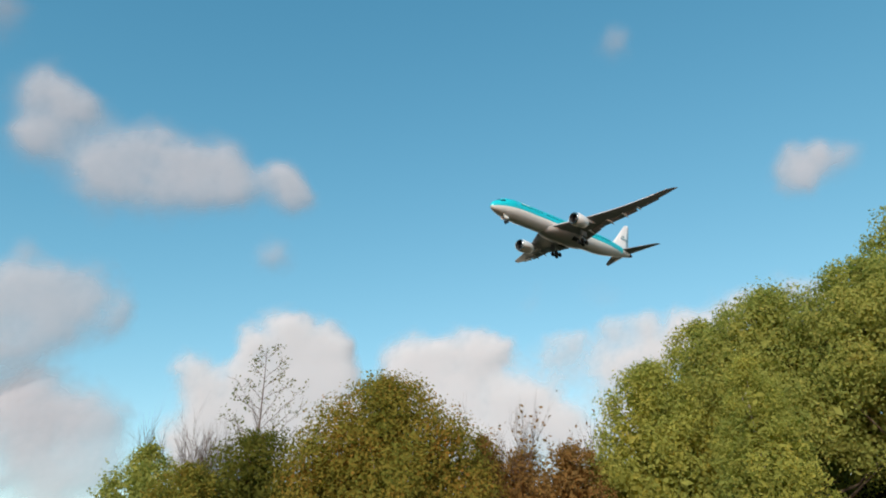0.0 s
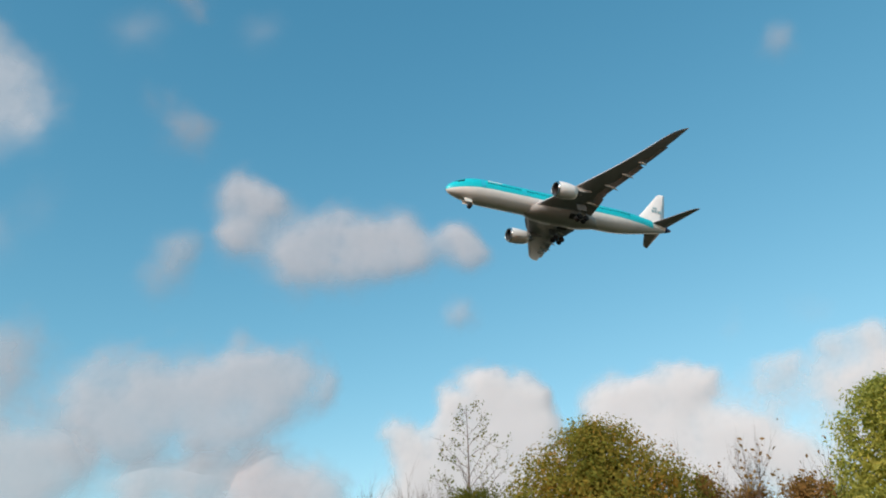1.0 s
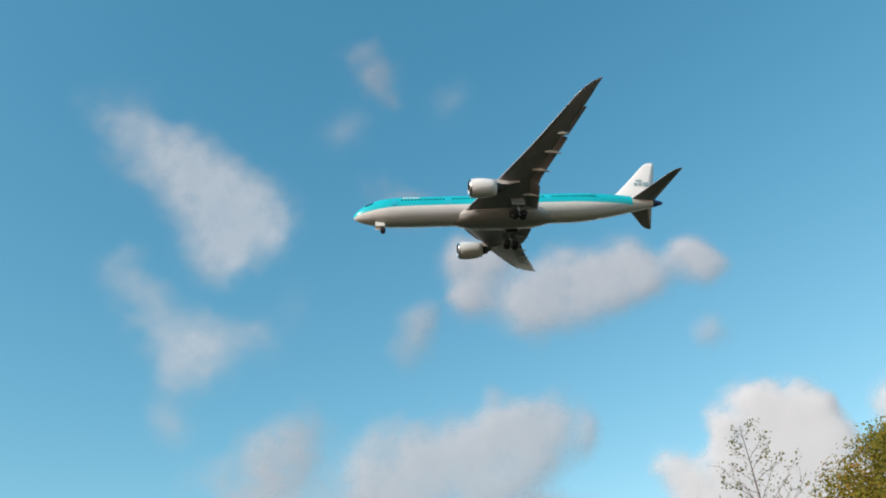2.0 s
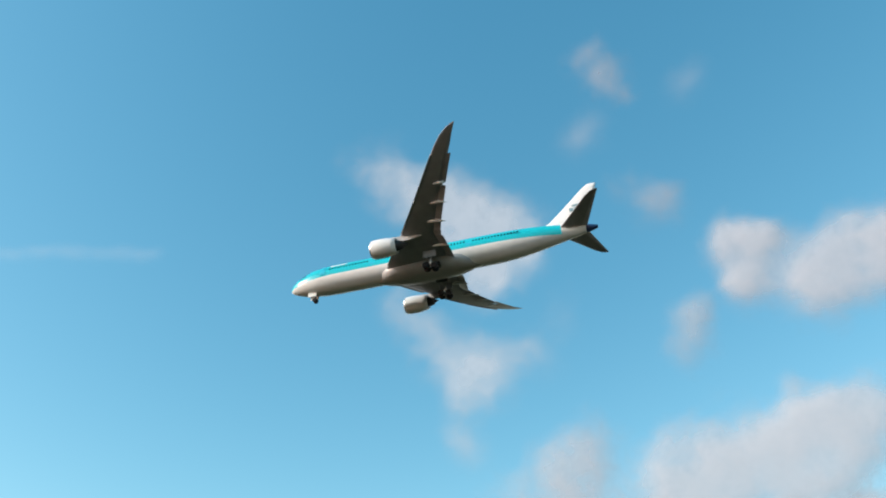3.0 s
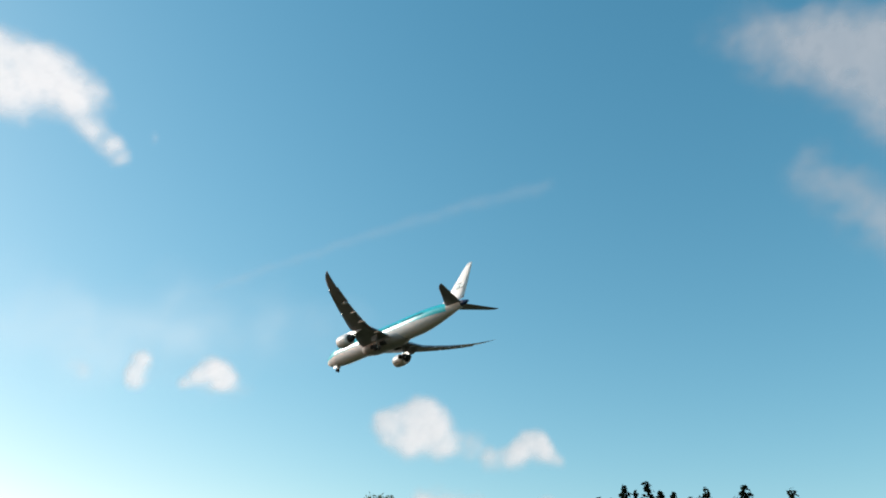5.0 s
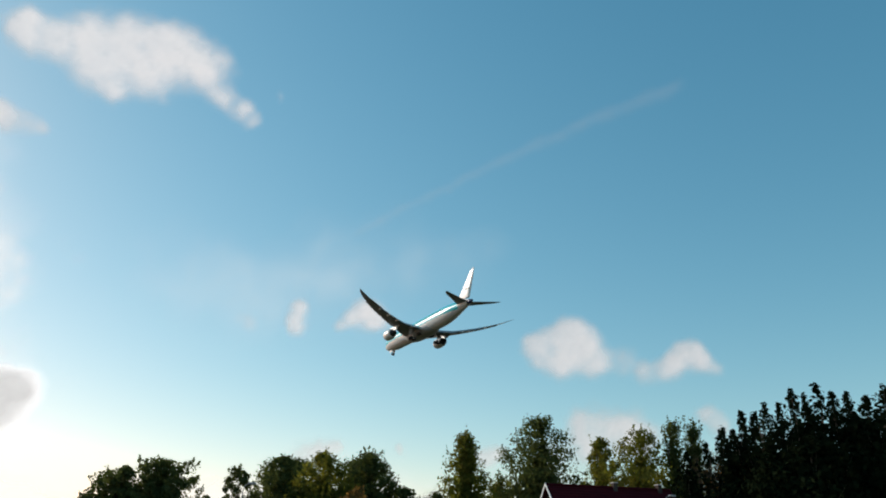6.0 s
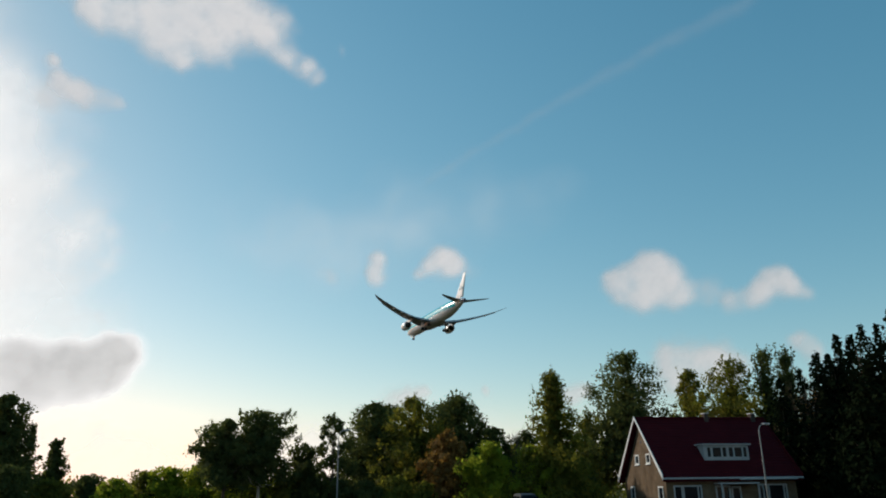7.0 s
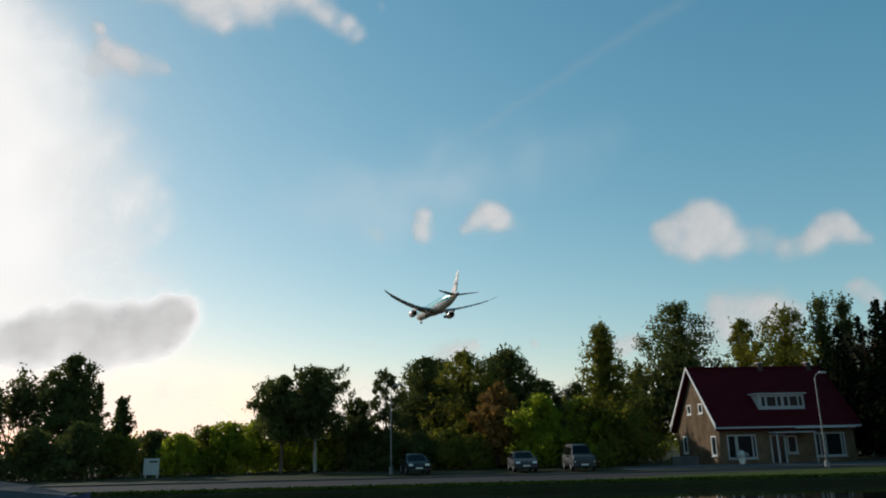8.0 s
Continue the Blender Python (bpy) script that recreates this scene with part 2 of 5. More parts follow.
def at(az, dist, z=0.0):
    """A place that many degrees to the left of +y and metres from the viewer."""
    return Vector((-dist * math.sin(radians(az)), dist * math.cos(radians(az)), z))


# ---- ground, canal and road ----
def strip_sheet(name, xs, profile, material):
    bm = bmesh.new()
    rows = [[bm.verts.new((x, y, z)) for x in xs] for y, z in profile]
    for a, b in zip(rows, rows[1:]):
        for i in range(len(xs) - 1):
            bm.faces.new((a[i], a[i + 1], b[i + 1], b[i]))
    return tagged(linked(name, bm, material), kind="structure")


XS = [-3500, -800, -300, -120, -60, -30, 0, 30, 60, 120, 300, 800, 3500]
SKEW = pose(0, 0, 0, 0, 0, 4.0)       # the canal and the road run a little aslant
ground = strip_sheet("ground", XS, [(-3500, 0.6), (-300, 0.6), (-60, 0.6), (0, 0.6), (7, 0.55), (8.5, 0.1), (10, -1.6), (41.1, -1.6),
                                    (41.3, -0.7), (41.42, -0.12), (41.7, 0), (60, 0), (120, 0), (400, 0), (3500, 0)], M["grass"])
tagged(ground, "grassy flat ground with a canal cut through it", "ground")
water = tagged(linked("water", boxed(-3400, 8.9, -1.5, 3400, 41.32, -0.36), M["water"]), "dark still canal water with reflections", "canal", kind="structure")
road = tagged(linked("road", boxed(-1500, 43.2, -0.3, 1500, 51.6, 0.03, bevel=0.02), M["asphalt"]), "grey asphalt road along the canal bank", "road", kind="structure")
kerb = tagged(linked("kerb", boxed(-1500, 51.65, -0.3, 1500, 51.82, 0.13, bevel=0.02), M["paving"]), "grey concrete kerb beside the road", "kerb", kind="structure")
verge = tagged(linked("verge", boxed(-1500, 41.72, -0.1, 1500, 43.1, 0.025, bevel=0.02), M["verge"]), "strip of green grass along the canal bank", "grass", kind="structure")
# the verge widens into a lawn before the house
bm = bmesh.new()
outline = [(8, 43.15), (70, 43.15), (70, 54.0), (44, 52.6), (30, 50.6), (20, 47.6), (13, 44.8)]
low_row = [bm.verts.new((x, y, -0.05)) for x, y in outline]
top_row = [bm.verts.new((x, y, 0.06)) for x, y in outline]
bm.faces.new(low_row[::-1])
bm.faces.new(top_row)
for i in range(len(outline)):
    j = (i + 1) % len(outline)
    bm.faces.new((low_row[i], low_row[j], top_row[j], top_row[i]))
lawn = tagged(linked("lawn", bm, M["verge"]), "sunlit green lawn between the road and the canal", "grass", kind="structure")
for ob in (ground, water, road, kerb, verge, lawn):
    ob.matrix_world = SKEW


# ---- the airliner: x forward from the nose, y to its left, z up ----
def airliner():
    plane = tagged(new("airplane"), "teal and white twin-engine airliner descending with landing gear down", "airplane")
    plane.empty_display_size = 3
    hull = [(0.02, 0.06, -0.85), (0.25, 0.5, -0.80), (0.7, 0.93, -0.70), (1.4, 1.36, -0.56), (2.4, 1.80, -0.40), (3.6, 2.2, -0.25),
            (5.2, 2.58, -0.10), (7.5, 2.86, -0.02), (10, 2.95, 0), (16, 2.96, 0), (24, 2.96, 0), (32, 2.96, 0), (40, 2.96, 0), (44, 2.93, 0.02),
            (47, 2.78, 0.12), (50, 2.50, 0.27), (53, 2.12, 0.42), (56, 1.66, 0.55), (58.5, 1.25, 0.62), (60.6, 0.88, 0.66)]

    def line(x):      # height of the edge between the two paints
        f = max(0.0, 1 - x / 13)
        return -0.56 - 0.62 * f * f

    up, down = [], []
    for x, r, z in hull:
        s = max(-0.9, min(0.94, (line(x) - z) / r))
        a0 = math.asin(s)
        up.append([(-x, r * math.cos(a), z + r * math.sin(a) * 1.02) for a in np.linspace(a0, math.pi - a0, 25)])
        down.append([(-x, r * math.cos(a), z + r * math.sin(a) * 1.02) for a in np.linspace(math.pi - a0, 2 * math.pi + a0, 25)])
    k = 18            # teal ends ahead of the tail
    bm = loft(bmesh.new(), up[:k], close=False, cap=False)
    fus = part("fuselage", finish(loft(bmesh.new(), down, close=False, cap=False)), M["white"], plane, "white lower fuselage", True)
    part("upper_fuselage", finish(bm), M["teal"], plane, "glossy teal upper fuselage", True)
    part("tail_section", finish(loft(bmesh.new(), up[k - 1:], close=False, cap=False)), M["white"], plane, "white tail section", True)
    part("tail_cone", finish(spin(bmesh.new(), [(-60.55, 0.885), (-61.6, 0.66), (-62.4, 0.42), (-62.8, 0.30), (-62.82, 0.1)], (0, 0, 0.66))), M["navy"], plane, "dark blue tail cone", True)
    # belly fairing between the wings
    rings = []
    for x, w, d in ((19.0, 0.3, 0.1), (20.5, 2.2, 0.35), (23, 3.1, 0.6), (27, 3.3, 0.75), (32, 3.3, 0.75), (35.5, 3.0, 0.6), (38, 2.0, 0.35), (40, 0.3, 0.1)):
        rings.append([(-x, w * math.sin(a), -1.55 - (1.35 + d) * abs(math.cos(a)) ** 0.75) for a in np.linspace(-math.pi / 2, math.pi / 2, 17)])
    part("belly_fairing", finish(loft(bmesh.new(), rings, close=False, cap=False)), M["belly"], plane, "grey belly fairing", True)
    # cockpit glass: curved panes a little proud of the nose
    hx, hr, hz = ([h[i] for h in hull] for i in range(3))
    for side in (1, -1):
        for x0, x1, slant, t0, t1 in ((1.75, 2.45, 0.55, 0.78, 1.22), (2.25, 3.0, 0.35, 0.42, 0.74), (3.1, 3.8, 0.15, 0.38, 0.66)):
            bm = bmesh.new()
            grid = []
            for v in np.linspace(0, 1, 5):
                row = []
                for u in np.linspace(0, 1, 4):
                    x = x0 + (x1 - x0) * u + slant * v
                    r = float(np.interp(x, hx, hr)) + 0.02
                    a = t0 + (t1 - t0) * v
                    row.append(bm.verts.new((-x, side * r * math.cos(a), float(np.interp(x, hx, hz)) + r * math.sin(a) * 1.02)))
                grid.append(row)
            for a, b in zip(grid, grid[1:]):
                for k_ in range(3):
                    bm.faces.new((a[k_], a[k_ + 1], b[k_ + 1], b[k_]))
            part("cockpit_window", finish(bm), M["glass"], plane)

    # cabin windows and doors, shared meshes
    def curved(w, h, bulge, name, mat):
        bm = bmesh.new()
        bmesh.ops.create_grid(bm, x_segments=1, y_segments=3, size=0.5)
        for v in bm.verts:
            a = v.co.y * h / 2.96
            v.co = Vector((v.co.x * w, (2.96 + bulge) * math.cos(a), (2.96 + bulge) * math.sin(a) * 1.02))
        me = bpy.data.meshes.new(name)
        bm.to_mesh(me)
        bm.free()
        me.materials.append(mat)
        return me

    win, door = curved(0.30, 0.50, 0.012, "cabin_window", M["glass"]), curved(1.15, 1.95, 0.008, "door", M["door"])

    def stick(name, me, x, ang, side, parent=plane):
        ob = new(name, me)
        ob.parent = parent
        ob.matrix_basis = Matrix.Translation((-x, 0, 0)) @ (Matrix.Rotation(math.pi, 4, "Z") if side < 0 else Matrix()) @ Matrix.Rotation(ang, 4, "X")
        return ob

    doors = (7.9, 18.4, 38.2, 49.2)
    for side in (1, -1):
        x = 9.4
        while x < 48.4:
            if min(abs(x - d) for d in doors) > 0.9:
                stick("cabin_window", win, x, 0.31, side)
            x += 0.62
        for d in doors[:3]:
            stick("door", door, d, 0.22, side)
        mark = curved(3.4, 0.62, 0.01, "name_panel", M["frame"])
        stick("name_panel", mark, 11.2, 0.62, side)["label"] = "white airline name drawn as a plain bar"

    # wings
    def foil(le, te, y, z, thick, droop=0.0, twist=0.0):
        c = te - le
        prof = [(0, 0), (0.03, 0.35), (0.12, 0.72), (0.3, 1.0), (0.5, 0.93), (0.75, 0.55), (1, 0.05), (1, -0.05), (0.75, -0.25), (0.5, -0.5), (0.3, -0.62), (0.12, -0.55), (0.03, -0.33)]
        return [(-(le + p * c), y, z + q * thick * c * 0.5 - droop * max(0, 0.1 - p) * c) for p, q in prof]

    stations = [(1.5, 20.6, 34.4, -1.75, 0.13), (2.9, 21.6, 34.3, -1.65, 0.13), (6, 23.8, 34.1, -1.25, 0.125), (9.6, 26.5, 33.7, -0.72, 0.115), (13, 28.8, 35.0, -0.15, 0.11),
                (17, 31.6, 36.8, 0.64, 0.105), (21, 34.35, 38.6, 1.62, 0.10), (24.5, 36.75, 40.2, 2.65, 0.10), (27, 38.6, 41.5, 3.55, 0.09),
                (28.5, 40.0, 42.2, 4.14, 0.08), (29.5, 41.4, 42.75, 4.55, 0.07), (30.1, 42.75, 43.1, 4.85, 0.05)]
    for side in (1, -1):
        flip = Matrix.Diagonal((1, side, 1, 1))

        def mirrored(bm):
            bm.transform(flip)
            return finish(bm)

        rings = [foil(le, te, y, z, t) for y, le, te, z, t in stations]
        wing = part("wing", mirrored(loft(bmesh.new(), rings)), M["grey"], plane, "grey swept wing, bent upward at the tip", True)
        ys = [s[0] for s in stations]

        def along(y, i):
            return float(np.interp(y, ys, [s[i] for s in stations]))

        # flaps hang below the trailing edge
        for y0, y1, deep in ((3.2, 9.2, 1.5), (9.25, 10.35, 1.1), (10.4, 19.5, 0.95)):
            rings = []
            for y in np.linspace(y0, y1, 5):
                te, z = along(y, 2), along(y, 3)
                d = deep * (1 if y0 < 5 else np.interp(y, [10, 20], [1.1, 0.75]))
                rings.append([(-(te - 0.55), y, z - 0.02), (-(te - 0.2), y, z + 0.06), (-(te + 0.45 * d), y, z - 0.32 * d), (-(te + 0.8 * d), y, z - 0.62 * d), (-(te + 0.35 * d), y, z - 0.42 * d), (-(te - 0.3), y, z - 0.2)])
            part("flap", mirrored(loft(bmesh.new(), rings)), M["grey"], wing, "lowered grey flap")
        rings = []
        for y in np.linspace(20, 25.2, 4):
            te, z = along(y, 2), along(y, 3)
            rings.append([(-(te - 0.3), y, z + 0.02), (-(te + 0.5), y, z - 0.12), (-(te - 0.3), y, z - 0.1)])
        part("aileron", mirrored(loft(bmesh.new(), rings)), M["grey"], wing)
        # slats along the leading edge
        for y0, y1 in ((3.6, 8.4), (11.0, 17.4), (17.6, 25.6)):
            rings = []
            for y in np.linspace(y0, y1, 4):
                le, z, c = along(y, 1), along(y, 3), along(y, 2) - along(y, 1)
                s = 0.11 * c
                rings.append([(-(le - 0.16), y, z - 0.26), (-(le - 0.13), y, z - 0.10), (-(le + 0.3 * s), y, z + 0.10), (-(le + s), y, z + 0.055 * c * 0.9 + 0.03), (-(le + 0.35 * s), y, z - 0.02), (-(le + 0.05), y, z - 0.22)])
            part("slat", mirrored(loft(bmesh.new(), rings)), M["belly"], wing, "extended leading-edge slat")
        # flap track fairings
        for y, long in ((6.6, 3.6), (12.6, 3.6), (16.6, 3.2), (20.4, 2.4)):
            te, z = along(y, 2), along(y, 3)
            pr = [(0, 0.03), (0.35, 0.16), (1.1, 0.27), (2.0, 0.26), (long - 0.6, 0.17), (long, 0.03)]
            bm = spin(bmesh.new(), [(-(te - 2.0) - a, r) for a, r in pr], (0, y, z - 0.42), sides=10)
            for v in bm.verts:
                v.co.z -= 0.28 * max(0.0, -v.co.x - te + 0.4)
            part("flap_fairing", mirrored(bm), M["white"], wing, "", True)
        # engine
        ex, ey, ez = 21.2, 10.0, -2.55
        pr = [(-0.32, 1.69), (-0.9, 1.78), (-1.6, 1.83), (-2.8, 1.80), (-4.0, 1.62), (-5.0, 1.40), (-5.02, 1.34), (-4.2, 1.30)]
        eng = part("engine", mirrored(spin(bmesh.new(), pr, (-ex, ey, ez), sides=32, cap=False)), M["white"], plane, "white engine nacelle", True)
        bm = spin(bmesh.new(), [(-0.33, 1.692), (-0.12, 1.62), (0, 1.53), (0.02, 1.47), (-0.03, 1.41), (-0.25, 1.37)], (-ex, ey, ez), sides=32, cap=False)
        part("intake_lip", mirrored(bm), M["metal"], eng, "bare metal intake lip", True)
        part("intake", mirrored(spin(bmesh.new(), [(-0.24, 1.371), (-0.8, 1.36), (-1.4, 1.38)], (-ex, ey, ez), sides=32, cap=False)), M["duct"], eng, "dark intake duct", True)
        part("fan", mirrored(spin(bmesh.new(), [(-1.3, 1.385), (-1.32, 0.9), (-1.3, 0.42), (-0.85, 0.03)], (-ex, ey, ez), sides=24)), M["dark"], eng, "dark engine fan", True)
        part("exhaust", mirrored(spin(bmesh.new(), [(-4.3, 1.25), (-5.2, 0.95), (-6.2, 0.72), (-6.25, 0.62), (-6.3, 0.45), (-7.2, 0.05)], (-ex, ey, ez), sides=20)), M["dark"], eng, "dark exhaust nozzle", True)
        rings = []
        for x, w, z0, z1 in ((22.2, 0.05, -1.1, -0.72), (23.6, 0.25, -1.2, -0.5), (26.0, 0.32, -1.9, -0.62), (28.5, 0.30, -1.9, -0.9), (31, 0.08, -1.35, -1.05)):
            rings.append([(-x, ey - w, z0), (-x, ey + w, z0), (-x, ey + w * 0.7, z1), (-x, ey - w * 0.7, z1)])
        part("pylon", mirrored(loft(bmesh.new(), rings)), M["belly"], eng)
        # tailplane
        rings = [foil(le, te, y, z, 0.09) for y, le, te, z in ((0.5, 54.9, 60.9, 0.75), (1.4, 55.7, 61.1, 0.82), (5, 58.6, 62.3, 1.1), (8.6, 61.4, 63.5, 1.38), (9.6, 62.5, 63.85, 1.46), (9.95, 63.3, 63.95, 1.48))]
        part("tailplane", mirrored(loft(bmesh.new(), rings)), M["grey"], plane, "grey tailplane", True)
        # main gear
        gx, gy = 31.2, 4.9
        gear = part("main_gear", mirrored(tube(bmesh.new(), [(-gx, gy - 0.2, -1.4), (-gx, gy, -3.2), (-gx, gy, -5.0)], [0.24, 0.2, 0.15], 10)), M["strut"], plane, "lowered main landing gear", True)
        part("brace", mirrored(tube(bmesh.new(), [(-gx + 0.1, gy - 0.1, -3.2), (-gx + 1.6, gy - 1.5, -1.6)], [0.09, 0.09], 6)), M["strut"], gear)
        part("bogie", mirrored(tube(bmesh.new(), [(-gx + 0.95, gy, -4.85), (-gx - 0.95, gy, -5.15)], [0.16, 0.16], 8)), M["strut"], gear)
        for fx, fz in ((0.78, -4.88), (-0.78, -5.12)):
            for fy in (-0.62, 0.62):
                pr = [(-0.24, 0.30), (-0.25, 0.55), (-0.18, 0.67), (0, 0.70), (0.18, 0.67), (0.25, 0.55), (0.24, 0.30)]
                part("wheel", mirrored(spin(bmesh.new(), pr, (-gx + fx, gy + fy, fz), "Y", 18)), M["rubber"], gear, "", True)
        part("gear_door", mirrored(boxed(-gx - 1.3, gy + 0.75, -3.3, -gx + 1.3, gy + 0.82, -1.7, m=None)), M["grey"], gear)
        part("wheel_well", mirrored(boxed(-gx - 1.3, 1.2, -3.36, -gx + 1.2, 3.0, -2.2, bevel=0.15)), M["dark"], gear, "open dark wheel well")
    # fin
    fin_rows = [(2.1, 49.3, 61.2, 0.025), (2.75, 52.4, 61.3, 0.06), (3.6, 53.9, 61.6, 0.085), (6, 56.4, 62.4, 0.085), (9, 59.4, 63.3, 0.08), (10.8, 61.2, 63.75, 0.075), (11.5, 62.2, 63.95, 0.05)]
    rings = []
    for z, le, te, t in fin_rows:
        rings.append([(-x, y, zz) for x, zz, y in ((-(p[0]), z, (p[2] - 0)) for p in foil(le, te, 0, 0, t))])
    fin = part("fin", finish(loft(bmesh.new(), rings)), M["white"], plane, "white tail fin with small plain marks", True)
    for side in (1, -1):
        for x0, x1, z0, z1 in ((58.0, 58.75, 5.2, 6.0), (59.0, 59.6, 5.2, 6.0), (59.9, 61.2, 5.2, 6.0), (58.6, 59.9, 6.35, 6.75)):
            part("mark", boxed(-x1, side * 0.34 - 0.02, z0, -x0, side * 0.34 + 0.02, z1), M["mark"], fin, "plain blue-grey tail mark")
    # nose gear
    gx = 5.6
    gear = part("nose_gear", finish(tube(bmesh.new(), [(-gx, 0, -2.4), (-gx + 0.1, 0, -4.1)], [0.14, 0.11], 10)), M["strut"], plane, "lowered nose landing gear", True)
    for y in (-0.33, 0.33):
        part("wheel", finish(spin(bmesh.new(), [(-0.16, 0.22), (-0.17, 0.4), (-0.11, 0.5), (0.11, 0.5), (0.17, 0.4), (0.16, 0.22)], (-gx + 0.1, y, -4.15), "Y", 18)), M["rubber"], gear, "", True)
    for y in (-0.62, 0.62):
        part("gear_door", boxed(-gx - 0.3, y - 0.03, -3.5, -gx + 1.5, y + 0.03, -2.5), M["frame"], gear, "white nose gear door")
    part("landing_light", finish(spin(bmesh.new(), [(0, 0.16), (0.08, 0.14), (0.1, 0.02)], (-gx + 0.2, 0, -3.2), "X", 12)), M["lamp"], gear, "landing light")
    return plane


M["duct"] = surface("duct_lining", (0.05, 0.05, 0.055), (0.09, 0.09, 0.095), 2, 0.6)
M["mark"] = surface("blue_grey_paint", (0.20, 0.32, 0.36), (0.26, 0.38, 0.42), 1, 0.4)
M["door"] = surface("teal_door", (0.02, 0.42, 0.58), (0.03, 0.47, 0.62), 0.6, 0.3)
n = Nodes("landing_light_glass")
n.set(n.bsdf, "Base Color", (0.9, 0.9, 0.85, 1))
n.set(n.bsdf, "Roughness", 0.1)
M["lamp"] = n.mat
airplane = airliner()


# ---- trees ----
def leaf_mesh(name, centres, size, rng, material, parent, outward=None):
    """Small pointed leaf tufts, one quad each, at the given places."""
    n_ = len(centres)
    # the blades face more or less outward
    c = rng.normal(size=(n_, 3)) * 0.55
    if outward is not None:
        c += outward
    c /= np.linalg.norm(c, axis=1)[:, None]
    a = np.cross(c, rng.normal(size=(n_, 3)))
    a /= np.linalg.norm(a, axis=1)[:, None] + 1e-9
    b = np.cross(c, a)
    s = (size * rng.uniform(0.55, 1.35, n_))[:, None]
    quad = np.stack([centres - a * s, centres + b * s * 0.55 + c * s * 0.12, centres + a * s, centres - b * s * 0.55 + c * s * 0.12], 1)
    me = bpy.data.meshes.new(name)
    me.vertices.add(4 * n_)
    me.vertices.foreach_set("co", quad.astype(np.float32).ravel())
    me.loops.add(4 * n_)
    me.loops.foreach_set("vertex_index", np.arange(4 * n_, dtype=np.int32))
    me.polygons.add(n_)
    me.polygons.foreach_set("loop_start", np.arange(0, 4 * n_, 4, dtype=np.int32))
    me.update(calc_edges=True)
    me.materials.append(material)
    ob = new(name, me)
    ob.parent = parent
    return ob


def rods(name, segments, material, parent, sides=5):
    """Many tapered rods in one mesh: (from, to, radius, radius)."""
    vs, fs = [], []
    for p, q, r0, r1 in segments:
        p, q, r0, r1 = Vector(p), Vector(q), float(r0), float(r1)
        d = (q - p).normalized()
        a = d.orthogonal().normalized()
        b = d.cross(a)
        k0 = len(vs)
        for o, r in ((p, r0), (q, r1)):
            for k in range(sides):
                t = 2 * math.pi * k / sides
                vs.append(o + r * (math.cos(t) * a + math.sin(t) * b))
        for k in range(sides):
            j = (k + 1) % sides
            fs.append((k0 + k, k0 + j, k0 + sides + j, k0 + sides + k))
    me = bpy.data.meshes.new(name)
    me.from_pydata(vs, [], fs)
    me.polygons.foreach_set("use_smooth", [True] * len(fs))
    me.materials.append(material)
    ob = new(name, me)
    ob.parent = parent
    return ob


def branching(rng, base, tip, radius, levels, spread=0.55, kids=4, up=0.35):
    """Rods of a bare branch system from base to tip."""
    out = []

    def grow(p, d, length, r, level):
        steps = 3
        for i in range(steps):
            q = p + d * (length / steps)
            out.append((p, q, r * (1 - 0.25 * i), r * (1 - 0.25 * (i + 1))))
            if level > 0 and (i > 0 or level < levels):
                for _ in range(int(rng.integers(1, kids))):
                    side = Vector(rng.normal(size=3))
                    nd = (d + side.normalized() * spread + Vector((0, 0, up * 0.5))).normalized()
                    grow(q, nd, length * rng.uniform(0.45, 0.72), r * 0.5, level - 1)
            p = q
            d = (d + Vector(rng.normal(size=3)) * 0.09 + Vector((0, 0, 0.05))).normalized()

    v = Vector(tip) - Vector(base)
    grow(Vector(base), v.normalized(), v.length, radius, levels)
    return out


def crown_width(kind, h):
    if kind == "round":
        return max(0.0, 1 - abs(2 * h - 0.85) ** 2.4 / (1.15 ** 2.4)) ** 0.5
    if kind == "dome":
        return max(0.0, 1 - h ** 2.3) ** 0.55
    if kind == "tall":
        return max(0.0, min(1.0, 0.55 + 1.3 * h) * (1 - h) ** 0.55)
    if kind == "poplar":
        return 0.6 * max(0.0, 1 - h ** 2) ** 0.7
    if kind == "spire":
        return max(0.06, 1 - h) ** 0.75
    return max(0.02, 1 - h) ** 0.8       # conifer


